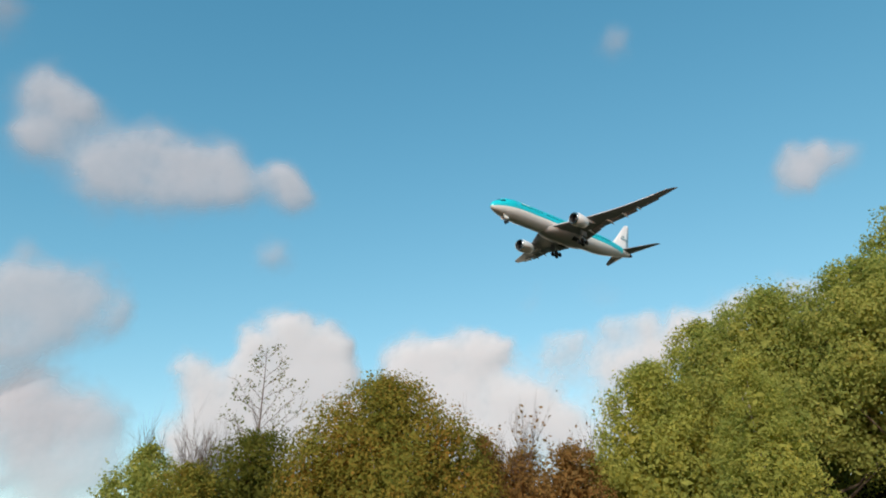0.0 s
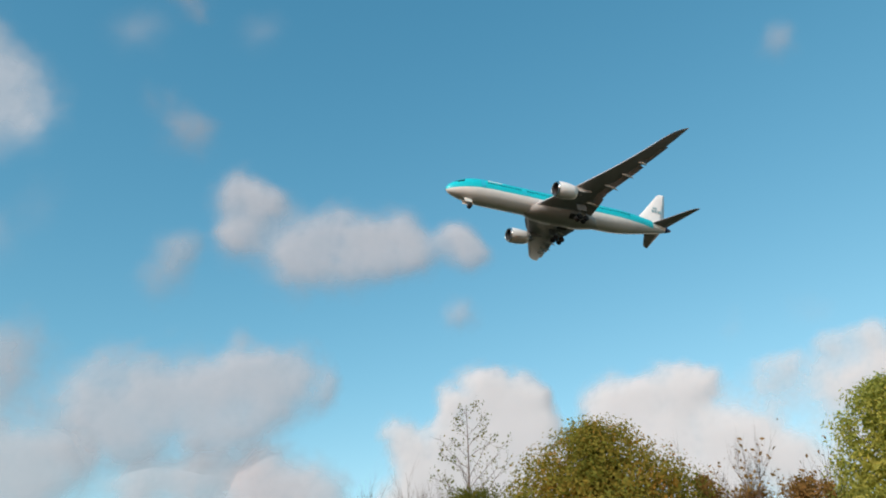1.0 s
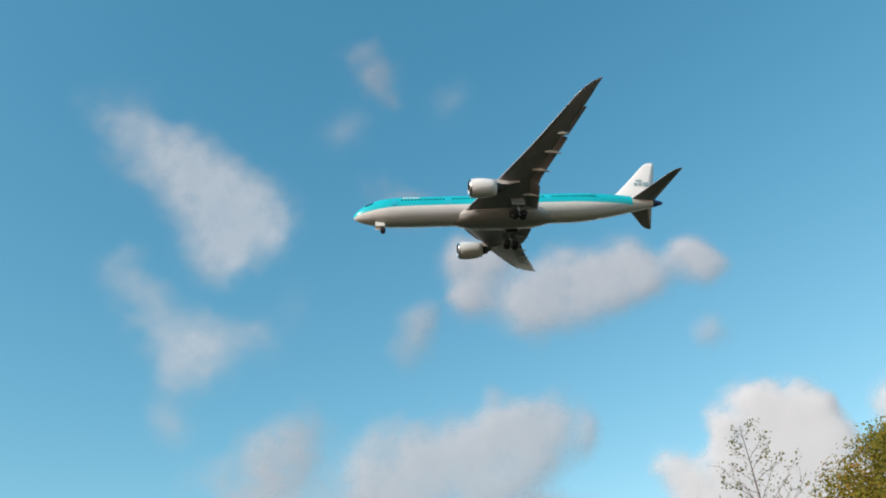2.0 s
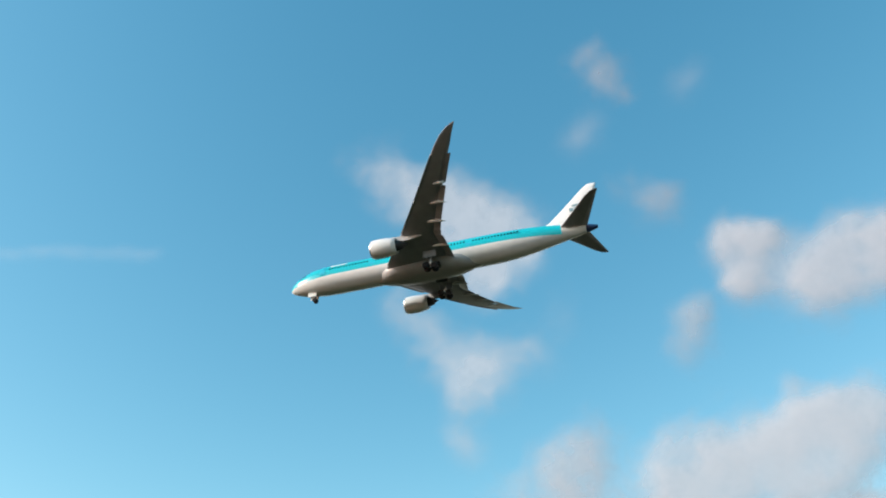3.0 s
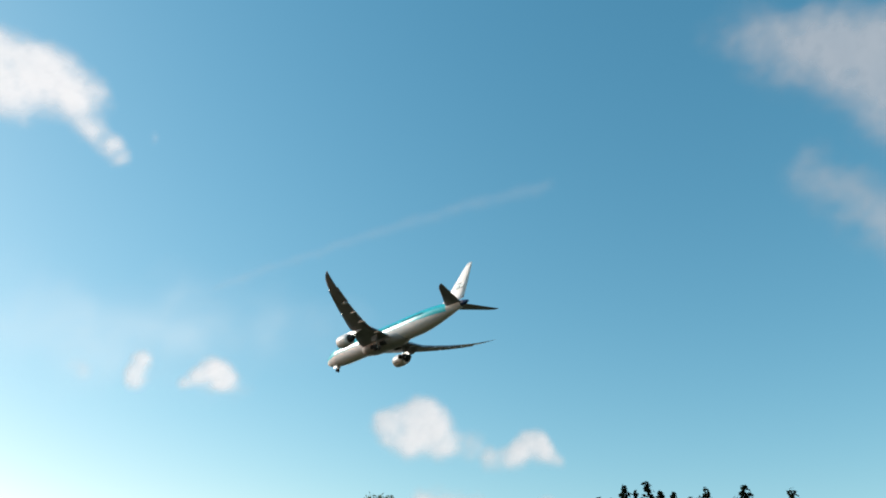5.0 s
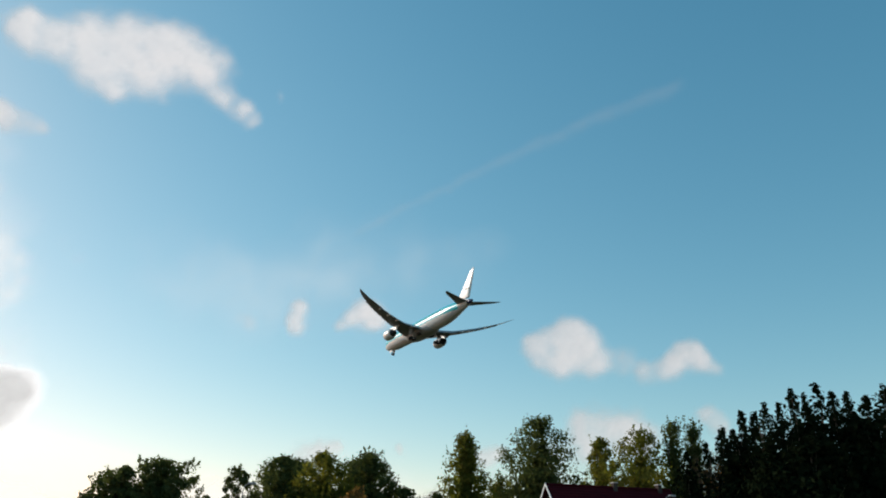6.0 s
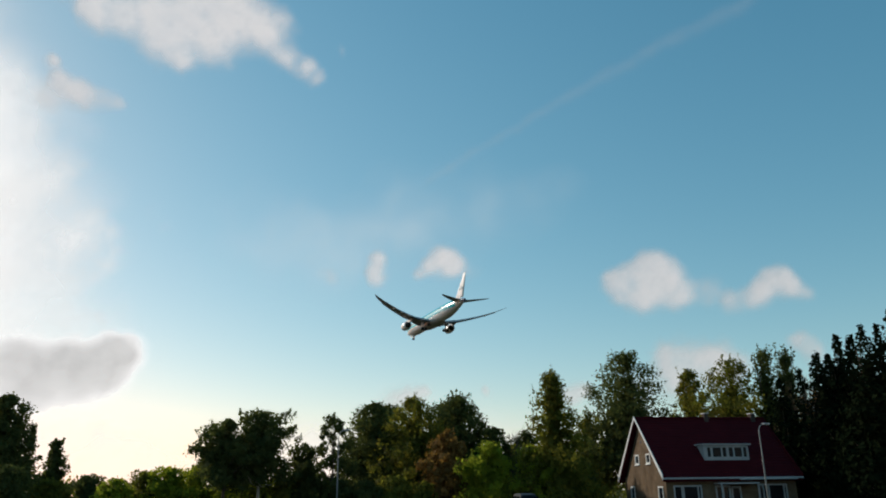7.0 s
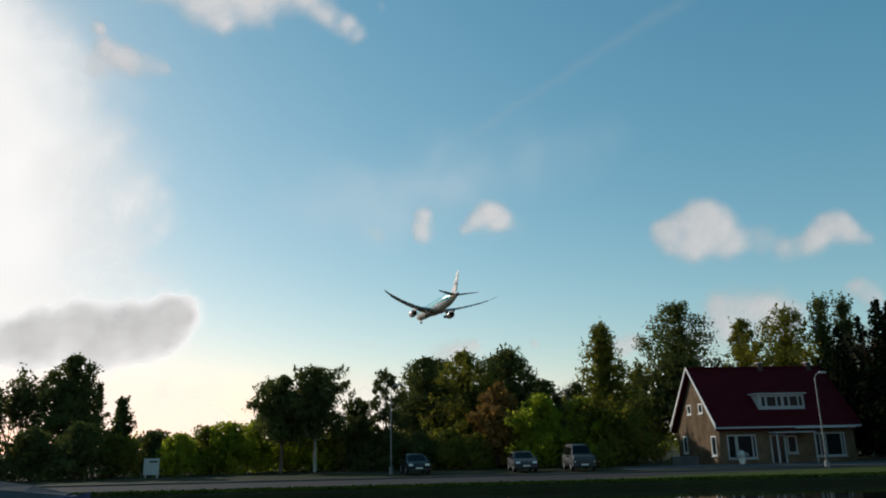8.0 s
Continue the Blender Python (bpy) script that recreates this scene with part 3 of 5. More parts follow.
def tree(name, label, az, dist, top, width, kind, leaf, seed, foot=0.12, leaves=14000, size=0.13, clumps=90, tuft=0.13, bark="bark", ground_z=0.0, limbs=22, fill=0.55):
    """A tree: tapered trunk with limbs, and a crown of many tufts gathered in clumps. top: its height; foot: where the crown starts."""
    rng = np.random.default_rng(seed)
    base = at(az, dist, ground_z)
    thing = tagged(new(name), label, "tree" if "bush" not in name and "shrub" not in name else "bush")
    thing.location = base
    z0 = foot * top
    rows, weights = [], []
    clumps = int(clumps * (1.5 if dist < 50 or kind == "conifer" else 1.15))
    for i in range(clumps):
        # an even spiral of clumps over the crown's skin, some drawn inward
        h = ((i + rng.uniform(0.1, 0.9)) / clumps) ** 0.9
        w = crown_width(kind, h) * width / 2
        a = 2.39996 * i + rng.normal() * 0.35
        rc = width * tuft * (rng.uniform(0.65, 1.35) if dist < 50 else rng.uniform(0.42, 1.65)) * ((0.55 + 0.45 * (1 - h)) if kind != "conifer" else (0.16 + 0.56 * (1 - h)))
        inner = rng.random() < 0.42
        r = w * (rng.uniform(0.1, 0.7) if inner else rng.uniform(0.86, 1.08) if dist < 50 else rng.uniform(0.72, 1.16))
        r = max(0.0, r - 0.55 * rc)
        z = min(z0 + (top - z0) * h, top - rc * 0.7)
        rows.append((r * math.cos(a), r * math.sin(a), z, rc))
        weights.append(rc ** 2)
    leaves = int(leaves * (2.2 if dist < 50 else 1.08))
    size = size * (0.68 if dist < 50 else 1.02)
    C = np.array(rows)
    pick = rng.choice(len(C), leaves, p=np.array(weights) / sum(weights))
    d = rng.normal(size=(leaves, 3))
    d /= np.linalg.norm(d, axis=1)[:, None]
    rad = rng.random(leaves) ** 0.45 * (1 + np.clip(0.16 * rng.normal(size=leaves), -0.3, 0.22))
    P = C[pick, :3] + d * (C[pick, 3] * rad)[:, None] * np.array([1.1, 1.1, 0.8 if kind != "conifer" else 1.5])
    tufted = d.copy()
    # part of the leaves close the crown's skin between the clumps, in an uneven layer
    if kind != "conifer" and "sparse" not in name:
        k = int(leaves * (0.2 if dist < 50 else 0.0 if kind in ("round", "spire") else 0.08))
        hs = np.linspace(0.0, 1.0, 60)
        wide = np.array([crown_width(kind, x) for x in hs])
        h = rng.choice(hs, k, p=(wide + 0.12) / (wide + 0.12).sum()) + rng.uniform(-0.01, 0.01, k)
        a = rng.random(k) * 2 * math.pi
        bulge = 0.90 + 0.09 * np.sin(5 * a + 9 * h + seed) * np.cos(11 * h + 2 * a) + 0.05 * np.sin(13 * a - 17 * h + 2 * seed)
        r = np.interp(h, hs, wide) * width / 2 * bulge * (0.80 + 0.20 * rng.random(k) ** 0.5) + rng.normal(size=k) * 0.012 * width
        tufted[:k] = 0
        P[:k] = np.stack([r * np.cos(a), r * np.sin(a), z0 + (top - z0) * (h * (0.95 + 0.05 * np.sin(3 * a + seed))) + rng.normal(size=k) * 0.012 * top], 1)
    # upswept sprigs that break the outline: short strings of leaves on the crown's skin
    k = 70 if dist < 50 else 110 if width > 4.5 else 40
    k = 0 if kind == "conifer" else k
    skin = np.linalg.norm(P[:, :2], axis=1) / (width / 2) + np.clip((P[:, 2] - z0) / (top - z0), 0, 1)
    j = rng.choice(leaves, k, p=skin ** 5 / (skin ** 5).sum())
    lean = np.concatenate([P[j, :2] / (width / 2) * 0.5, np.ones((k, 1))], 1) + rng.normal(size=(k, 3)) * 0.25
    reach = rng.uniform(0.35, 1.0, k) * (0.045 if dist < 50 else 0.075) * (top - z0)
    reach = np.clip(reach, 0.2, 1.1 if dist >= 50 else 0.75)
    steps = np.tile(np.linspace(0, 1, 9), k)
    j9 = np.repeat(np.arange(k), 9)
    P = np.concatenate([P, P[j][j9] + lean[j9] * (reach[j9] * steps)[:, None] + rng.normal(size=(9 * k, 3)) * (0.10 * (1.15 - steps))[:, None]])
    tufted = np.concatenate([tufted, np.zeros((9 * k, 3))])
    above = P[:, 2] > 0.05
    P, tufted = P[above], tufted[above]
    # blades face out from their clump and from the crown
    out = P - np.array([0, 0, z0 + 0.4 * (top - z0)])
    out /= np.linalg.norm(out, axis=1)[:, None] + 1e-9
    out = 0.55 * out + 0.75 * tufted
    # coarser leaves behind the outer ones close the heart of the crown
    k = len(P) // (5 if dist < 50 else 9)
    some = rng.choice(len(P), k)
    pull = rng.uniform(0.45, 0.90, k)[:, None] if dist < 50 else rng.uniform(0.25, 0.75, k)[:, None]
    heart = np.array([0, 0, z0 + 0.35 * (top - z0)])
    core = heart + (P[some] - heart) * pull
    if "sparse" not in name:
        P, out = np.concatenate([P, core]), np.concatenate([out, out[some]])
        size = np.concatenate([np.full(len(P) - k, size), np.full(k, size * 2.7)])
    leaf_mesh("crown", P, size, rng, M[leaf], thing, out)
    r0 = max(0.06, 0.018 * top + 0.004 * width)
    lean = rng.normal(size=2) * 0.02 * top
    axis = [(Vector((lean[0] * t * t, lean[1] * t * t, top * 0.86 * t)), r0 * (1 - 0.88 * t)) for t in np.linspace(0, 1, 8)]
    seg = [(a[0], b[0], a[1], b[1]) for a, b in zip(axis, axis[1:])]
    for i in rng.choice(len(C), min(limbs, len(C)), replace=False):
        tip = Vector(C[i, :3])
        t = max(0.08, foot, min(0.92, tip.z / (top * 0.86) - 0.2))
        start = Vector((lean[0] * t * t, lean[1] * t * t, top * 0.86 * t))
        mid = (start + tip) / 2 + Vector((0, 0, -0.05 * width))
        r = r0 * (1 - 0.8 * t) * 0.45
        seg += [(start, mid, r, r * 0.65), (mid, tip, r * 0.65, r * 0.25)]
    rods("trunk", seg, M[bark], thing, 7)
    return thing


def bare_tree(name, label, az, dist, top, seed, radius=0.12, levels=4, leaf=None, leaves=0, bark="twig", ground_z=0.0, spread=0.5, stems=1, size=0.12, wide=0.6):
    rng = np.random.default_rng(seed)
    thing = tagged(new(name), label, "tree")
    thing.location = at(az, dist, ground_z)
    seg = []
    for s in range(stems):
        o = Vector((rng.normal() * wide if stems > 1 else 0, rng.normal() * wide if stems > 1 else 0, 0))
        seg += branching(rng, o, o + Vector((rng.normal() * 0.4, rng.normal() * 0.4, top * 0.66)), radius, levels, spread)
    hi = max(q.z for _, q, _, _ in seg)
    f = top / hi
    seg = [(p * f, q * f, r0, r1) for p, q, r0, r1 in seg]
    rods("limb_work", seg, M[bark], thing, 3)
    if leaves:
        ends = np.array([q for _, q, _, r1 in seg if r1 < radius * 0.2 and q.z > top * 0.3])
        P = ends[rng.choice(len(ends), leaves)] + rng.normal(size=(leaves, 3)) * 0.14
        leaf_mesh("foliage", P, size, rng, M[leaf], thing)
    return thing


def slender_tree(label, az, dist, top, width, seed, ground_z):
    """An open young tree: one leader, level side limbs, leaves in loose sprays."""
    rng = np.random.default_rng(seed)
    thing = tagged(new("sparse_tree"), label, "tree")
    thing.location = at(az, dist, ground_z)
    seg, ends = [], []
    n_ = 26
    spine = [Vector((0.25 * math.sin(3.1 * i / n_), 0.2 * math.sin(4.0 * i / n_ + 1), top * i / n_)) for i in range(n_ + 1)]
    for i in range(n_):
        r0, r1 = 0.13 * (1 - i / n_) + 0.015, 0.13 * (1 - (i + 1) / n_) + 0.015
        seg.append((spine[i], spine[i + 1], r0, r1))
        if i < n_ * 0.42:
            continue
        for _ in range(1 + i % 2):
            a = 2.39996 * (len(seg)) + rng.normal() * 0.5
            length = width / 2 * 1.7 * (1.12 - i / n_) * rng.uniform(0.6, 1.2)
            d = Vector((math.cos(a), math.sin(a), rng.uniform(0.45, 1.1))).normalized()
            p, r = spine[i], r1 * 0.42
            for k in range(4):
                q = p + d * length / 4
                seg.append((p, q, r * (1 - 0.2 * k), r * (0.8 - 0.2 * k) + 0.006))
                for _ in range(2):
                    e = q + (d + Vector(rng.normal(size=3)) * 0.6).normalized() * length * rng.uniform(0.12, 0.3)
                    seg.append((q, e, 0.012, 0.006))
                    if rng.random() < 0.5:
                        ends.append(e)
                p = q
                d = (d + Vector(rng.normal(size=3)) * 0.14 + Vector((0, 0, 0.06))).normalized()
            ends.append(p)
    rods("trunk", seg, M["twig"], thing, 5)
    E = np.array([tuple(e) for e in ends])
    P = np.repeat(E, 6, 0) + rng.normal(size=(6 * len(E), 3)) * 0.17
    leaf_mesh("crown", P, 0.09, rng, M["leaf_olive"], thing)
    return thing


G1 = 0.6      # ground level on the viewer's side
# the autumn trees on the viewer's side of the canal
tree("tree", "round autumn tree, olive green turning orange", -110.0, 38, 12.6, 13.2, "dome", "leaf_round", 11, 0.05, 46000, 0.122, 190, 0.118, "pale_bark", G1, 40)
tree("bush", "red-brown autumn bush beside the round tree", -117.2, 40, 10.0, 4.2, "dome", "leaf_brown", 12, 0.05, 8000, 0.12, 50, 0.16, "twig", G1)
tree("bush", "russet autumn bush below bare saplings", -123.6, 38, 9.0, 6.4, "dome", "leaf_brown", 13, 0.04, 9000, 0.12, 60, 0.15, "twig", G1)
tree("bush", "dull red autumn bush below bare saplings", -120.0, 41, 9.4, 6.4, "dome", "leaf_brown", 14, 0.04, 8000, 0.12, 60, 0.15, "twig", G1)
bare_tree("bare_tree", "leafless grey-brown sapling with upright twigs", -118.8, 44, 13.0, 21, 0.08, 4, "leaf_brown", 900, "twig", G1, 0.4, 4, wide=1.2)
bare_tree("bare_tree", "leafless grey-brown sapling with a few brown leaves", -121.8, 42, 12.4, 22, 0.08, 4, "leaf_brown", 1200, "twig", G1, 0.4, 5, wide=1.5)
tree("tree", "bushy green tree with yellowing leaves", -100.2, 40, 10.3, 10.0, "dome", "leaf_olive", 15, 0.05, 17000, 0.125, 90, 0.13, "bark", G1)
tree("tree", "small grey-green tree at the edge of the wood", -93.0, 44, 10.2, 6.4, "dome", "leaf_green", 16, 0.05, 13000, 0.13, 70, 0.14, "bark", G1)
tree("bush", "mixed olive and orange autumn bush", -96.0, 38, 8.2, 7.0, "dome", "leaf_round", 17, 0.03, 12000, 0.12, 70, 0.14, "twig", G1)
tree("bush", "distant green bush behind the lawn", -88.9, 60, 8.8, 5.0, "dome", "leaf_green", 18, 0.05, 7000, 0.15, 50, 0.15, "bark", G1)
tree("bush", "distant olive bush behind the lawn", -84.0, 64, 7.4, 8.0, "dome", "leaf_olive", 19, 0.05, 8000, 0.15, 50, 0.15, "bark", G1)
slender_tree("slender open tree with few autumn leaves", -100.3, 46, 16.7, 8.0, 23, G1)
bare_tree("bare_tree", "leafless grey tree with fine upright twigs", -98.4, 47, 14.3, 25, 0.11, 4, None, 0, "twig", G1, 0.5, 2)
bare_tree("bare_tree", "leafless grey tree with fine upright twigs", -97.3, 48, 14.3, 24, 0.11, 4, None, 0, "twig", G1, 0.5, 3)
tree("tree", "broad green tree with yellowing leaves", -130.2, 40, 13.3, 9.4, "dome", "leaf_yellow", 31, 0.05, 26000, 0.13, 120, 0.12, "bark", G1, 30)
tree("tree", "tall green tree starting to turn brown", -139.2, 42, 17.0, 12.4, "dome", "leaf_green", 32, 0.40, 34000, 0.13, 150, 0.11, "bark", G1, 30)
tree("tree", "tall green tree starting to turn yellow", -146.0, 40, 17.0, 10.0, "dome", "leaf_green", 33, 0.52, 26000, 0.13, 120, 0.12, "bark", G1, 30)
tree("tree", "tallest green tree of the wood, thin at the top", -149.6, 46, 22.0, 9.5, "dome", "leaf_green", 34, 0.45, 15000, 0.14, 90, 0.12, "bark", G1, 30, 0.2)
tree("birch", "young birch with light yellow-green leaves", -137.0, 27, 9.3, 5.6, "tall", "leaf_yellow", 35, 0.05, 17000, 0.075, 110, 0.10, "pale_bark", G1, 9)
tree("tree", "green tree filling the edge of the wood", -134.2, 44, 16.6, 9.6, "dome", "leaf_yellow", 38, 0.05, 24000, 0.13, 100, 0.12, "bark", G1, 30)
tree("tree", "dense green tree in the wood behind", -126.0, 47, 9.5, 6.0, "dome", "leaf_olive", 36, 0.05, 10000, 0.14, 60, 0.14, "bark", G1)
tree("tree", "dense dark tree deep in the wood", -158.0, 42, 15.0, 10.0, "dome", "leaf_green", 37, 0.4, 6000, 0.15, 80, 0.14, "bark", G1)
# near-black bushes added as backing, in place of the shade under the canopy
for i, az in enumerate((-140.5, -145.5, -150.5, -156.0)):
    tree("bush", "near-black filler bush standing in for the shade under the tall trees", az, 51, 10.5, 8.5, "dome", "shade_needle", 301 + i, 0.02, 9000, 0.22, 70, 0.15, "bark", G1, 10)

# the far bank, against the light
bare_tree("sparse_tree", "loose open tree with upright limbs against the light", 29.0, 82, 10.4, 41, 0.13, 3, "leaf_dark", 3400, "bark", 0, 0.5, 5, 0.2, 1.0)
tree("tree", "dense dark upright tree against the light", 26.0, 80, 11.2, 6.4, "dome", "leaf_dark", 42, 0.22, 9500, 0.17, 80, 0.13)
tree("tree", "dark tree against the light", 33.5, 84, 10.4, 7.0, "dome", "leaf_dark", 43, 0.08, 10000, 0.17, 80, 0.13)
tree("tree", "small dark tree against the light", 22.8, 92, 7.9, 5.6, "spire", "leaf_dark", 44, 0.08, 5200, 0.17, 50, 0.14)
tree("sparse_tree", "slim feathery tree against the light", 24.3, 81, 8.6, 2.2, "poplar", "leaf_dark", 45, 0.2, 1500, 0.15, 30, 0.2, "bark", 0, 20)
tree("tree", "dark-leaved tree with a bare trunk by the road", 11.8, 70, 8.5, 6.0, "round", "leaf_dark", 45, 0.34, 7600, 0.15, 80, 0.13)
tree("tree", "dark-leaved tree with a slim trunk by the road", 9.4, 71, 9.4, 6.6, "round", "leaf_dark", 46, 0.34, 8600, 0.15, 90, 0.13, "pale_bark")
tree("sparse_tree", "thin open tree by the lamp post", 4.2, 72, 9.0, 4.6, "dome", "leaf_dark", 47, 0.1, 5200, 0.15, 60, 0.12, "bark", 0, 40)
tree("bush", "loose dark bush between the trees", 6.3, 74, 6.6, 5.0, "dome", "leaf_dark", 48, 0.03, 6000, 0.15, 60, 0.13)
tree("tree", "broad dark tree of the copse", 1.2, 80, 11.2, 8.4, "dome", "leaf_dark", 49, 0.05, 15000, 0.16, 90, 0.12)
tree("tree", "broad olive tree in the middle of the copse", -1.6, 76, 11.2, 8.8, "dome", "leaf_olive", 50, 0.04, 17000, 0.15, 90, 0.12)
tree("tree", "broad dark tree of the copse", -5.0, 78, 11.6, 8.6, "dome", "leaf_dark", 51, 0.04, 15000, 0.16, 90, 0.12)
tree("tree", "wide dark tree at the back of the copse", 0.2, 86, 11.6, 11.5, "dome", "leaf_dark", 90, 0.03, 18000, 0.17, 110, 0.11)
tree("tree", "wide dark tree at the back of the copse", -4.2, 86, 11.8, 11.5, "dome", "leaf_dark", 91, 0.03, 18000, 0.17, 110, 0.11)
tree("bush", "russet and dark bush in the copse", -4.0, 71, 7.4, 5.6, "dome", "leaf_brown", 52, 0.03, 9000, 0.15, 60, 0.13)
tree("tree", "low dark tree at the edge of the copse", -7.6, 80, 8.5, 6.0, "dome", "leaf_dark", 53, 0.05, 9000, 0.16, 60, 0.13)
tree("bush", "bright green bush behind the parked cars", -7.2, 69, 6.4, 6.0, "dome", "leaf_bright", 54, 0.03, 9000, 0.14, 60, 0.14)
tree("bush", "bright green bush behind the parked cars", -10.4, 69, 6.0, 4.4, "dome", "leaf_bright", 55, 0.03, 6000, 0.14, 50, 0.15)
tree("tree", "low dark tree between the copse and the slim tree", -10.1, 84, 8.4, 6.4, "dome", "leaf_dark", 153, 0.05, 9000, 0.16, 60, 0.13)
tree("tree", "olive tree between the slim tree and the house", -14.6, 88, 10.0, 6.0, "dome", "leaf_olive", 154, 0.05, 8000, 0.16, 60, 0.13)
bare_tree("bare_tree", "leafless tree with fine upright twigs", -8.6, 82, 9.4, 56, 0.09, 4, None, 0, "twig", 0, 0.33, 3)
tree("tree", "slim tall tree beside the house", -12.1, 70, 12.6, 9.2, "spire", "leaf_olive", 57, 0.04, 13000, 0.15, 90, 0.13)
tree("tree", "tall dark green tree behind the house", -17.7, 88, 17.2, 11.4, "dome", "leaf_dark", 58, 0.14, 15000, 0.17, 110, 0.12)
tree("bush", "dark hedge bush beside the house", -13.6, 83, 5.6, 5.4, "dome", "leaf_dark", 59, 0.03, 7000, 0.16, 60, 0.14)
tree("tree", "pale green tree behind the roof", -22.0, 104, 17.2, 7.0, "dome", "leaf_olive", 60, 0.1, 9000, 0.19, 60, 0.13)
tree("tree", "broad green tree behind the roof", -24.9, 100, 17.6, 12.0, "dome", "leaf_olive", 61, 0.1, 16000, 0.18, 90, 0.12)
tree("poplar", "narrow dark poplar behind the roof", -27.2, 100, 18.4, 6.6, "poplar", "leaf_dark", 62, 0.05, 7000, 0.18, 60, 0.2)
tree("poplar", "narrow dark poplar behind the roof", -28.6, 101, 18.0, 6.0, "poplar", "leaf_dark", 63, 0.05, 6000, 0.18, 60, 0.2)
bare_tree("bare_tree", "pale leafless tree among dark conifers", -30.2, 92, 15.6, 64, 0.08, 4, "leaf_brown", 500, "twig", 0, 0.4, 3)
# silhouette darkness sits in the needle colour; first two are fillers behind the house
for i, (az, d, h, w) in enumerate(((-28.0, 86, 12.4, 6.0), (-29.4, 84, 13.2, 6.0), (-30.6, 66, 11.8, 5.5), (-32.0, 62, 12.4, 5.0), (-33.6, 64, 13.3, 6.0), (-35.4, 62, 13.8, 5.6), (-37.0, 60, 13.6, 5.6), (-38.8, 62, 14.2, 6.0),
                                   (-31.3, 64, 11.4, 5.0), (-32.8, 63, 12.4, 5.0), (-34.5, 63, 13.0, 5.2), (-36.2, 61, 13.2, 5.2), (-37.9, 61, 13.2, 5.2), (-39.9, 61, 13.6, 5.4),
                                   (-41.0, 60, 14.2, 6.5), (-43.5, 60, 14.2, 7.0), (-46.5, 60, 13.8, 7.0))):
    far = max(d, 92 if az > -33 else 64 / math.cos(radians(az)))      # beyond the road, behind the house
    k = far / d
    tree("conifer", "spiky conifer in a dense row, coloured near-black as a backlit silhouette", az, far, 2.2 + (h * (1.04 if az > -38 else 0.98) - 2.2) * k, w * 1.35 * k, "conifer", "shade_needle", 270 + i, 0.04, 5600, 0.185 * k, 130, 0.12)
# same near-black colour, so the bushes read as backlit
for i, (az, d, h, w) in enumerate(((-33.6, 58, 8.6, 6.0), (-36.0, 57, 10.2, 9), (-39.6, 56, 11.2, 9), (-43.5, 56, 11.4, 9), (-47.5, 56, 11.2, 9))):
    far = 62 / math.cos(radians(az))
    k = far / d
    tree("bush", "dense evergreen bush before the conifers, coloured near-black as if backlit", az, far, 2.2 + (h - 2.2) * k, w * k, "dome", "shade_needle", 185 + i, 0.02, 4800, 0.19 * k, 70, 0.14)
# low shrubs along the road
shrubs = [(31, 74, 4.0, "leaf_dark"), (28, 72, 4.2, "leaf_dark"), (25.3, 70, 4.6, "leaf_dark"), (22.8, 72, 3.6, "leaf_olive"), (20.6, 76, 4.0, "leaf_dark"), (18.9, 71, 3.6, "leaf_bright"),
          (17.2, 74, 4.2, "leaf_olive"), (15.5, 73, 4.6, "leaf_bright"), (13.6, 74, 4.8, "leaf_bright"), (11.4, 76, 4.0, "leaf_bright"), (9.6, 74, 4.4, "leaf_bright"), (7.7, 73, 3.8, "leaf_olive"),
          (5.6, 72, 3.8, "leaf_dark"), (3.6, 70, 3.4, "leaf_dark"), (1.6, 69, 3.2, "leaf_dark"), (-0.6, 69, 3.6, "leaf_olive"), (-2.4, 69, 3.0, "leaf_olive"), (-13.0, 71, 3.4, "leaf_dark"), (35, 72, 4.0, "leaf_dark")]
for i, (az, d, h, leaf) in enumerate(shrubs):
    kindly = {"leaf_dark": "dark", "leaf_olive": "olive green", "leaf_bright": "bright yellow-green"}[leaf]
    tagged(tree("shrub", kindly + " shrub in the roadside hedge", az, d, h, h * 1.15, "dome", leaf, 100 + i, 0.01, 4200, 0.14, 45, 0.15, limbs=8), group="roadside shrubs")
# rough grass on the canal's edge
rng = np.random.default_rng(8)
n_ = 9000
blades = np.stack([rng.uniform(-45, 60, n_), 41.62 + rng.uniform(0, 1.5, n_) * rng.random(n_), np.full(n_, 0.06)], 1)
tufts = leaf_mesh("bank_grass", blades, 0.13, rng, M["verge"], None, np.tile([0.0, -1.2, 0.3], (n_, 1)))
tufts.matrix_world = SKEW
tagged(tufts, "rough green grass along the canal edge", "grass", kind="stuff")
# far woods that close the skyline
rng = np.random.default_rng(5)
P = []
for a in np.arange(-75, 70, 0.8):
    d = 150 + rng.uniform(-12, 12)
    h = rng.uniform(4.0, 6.0)
    n_ = 170
    q = rng.normal(size=(n_, 3)) * np.array([1.5, 1.5, 0]) + np.array(at(a, d))
    q[:, 2] = rng.random(n_) ** 0.8 * h * (0.6 + 0.4 * rng.random(n_))
    P.append(q)
woods = leaf_mesh("far_woods", np.concatenate(P), 0.4, rng, M["leaf_olive"], None)
tagged(woods, "low line of distant green woods", "woods", kind="stuff")


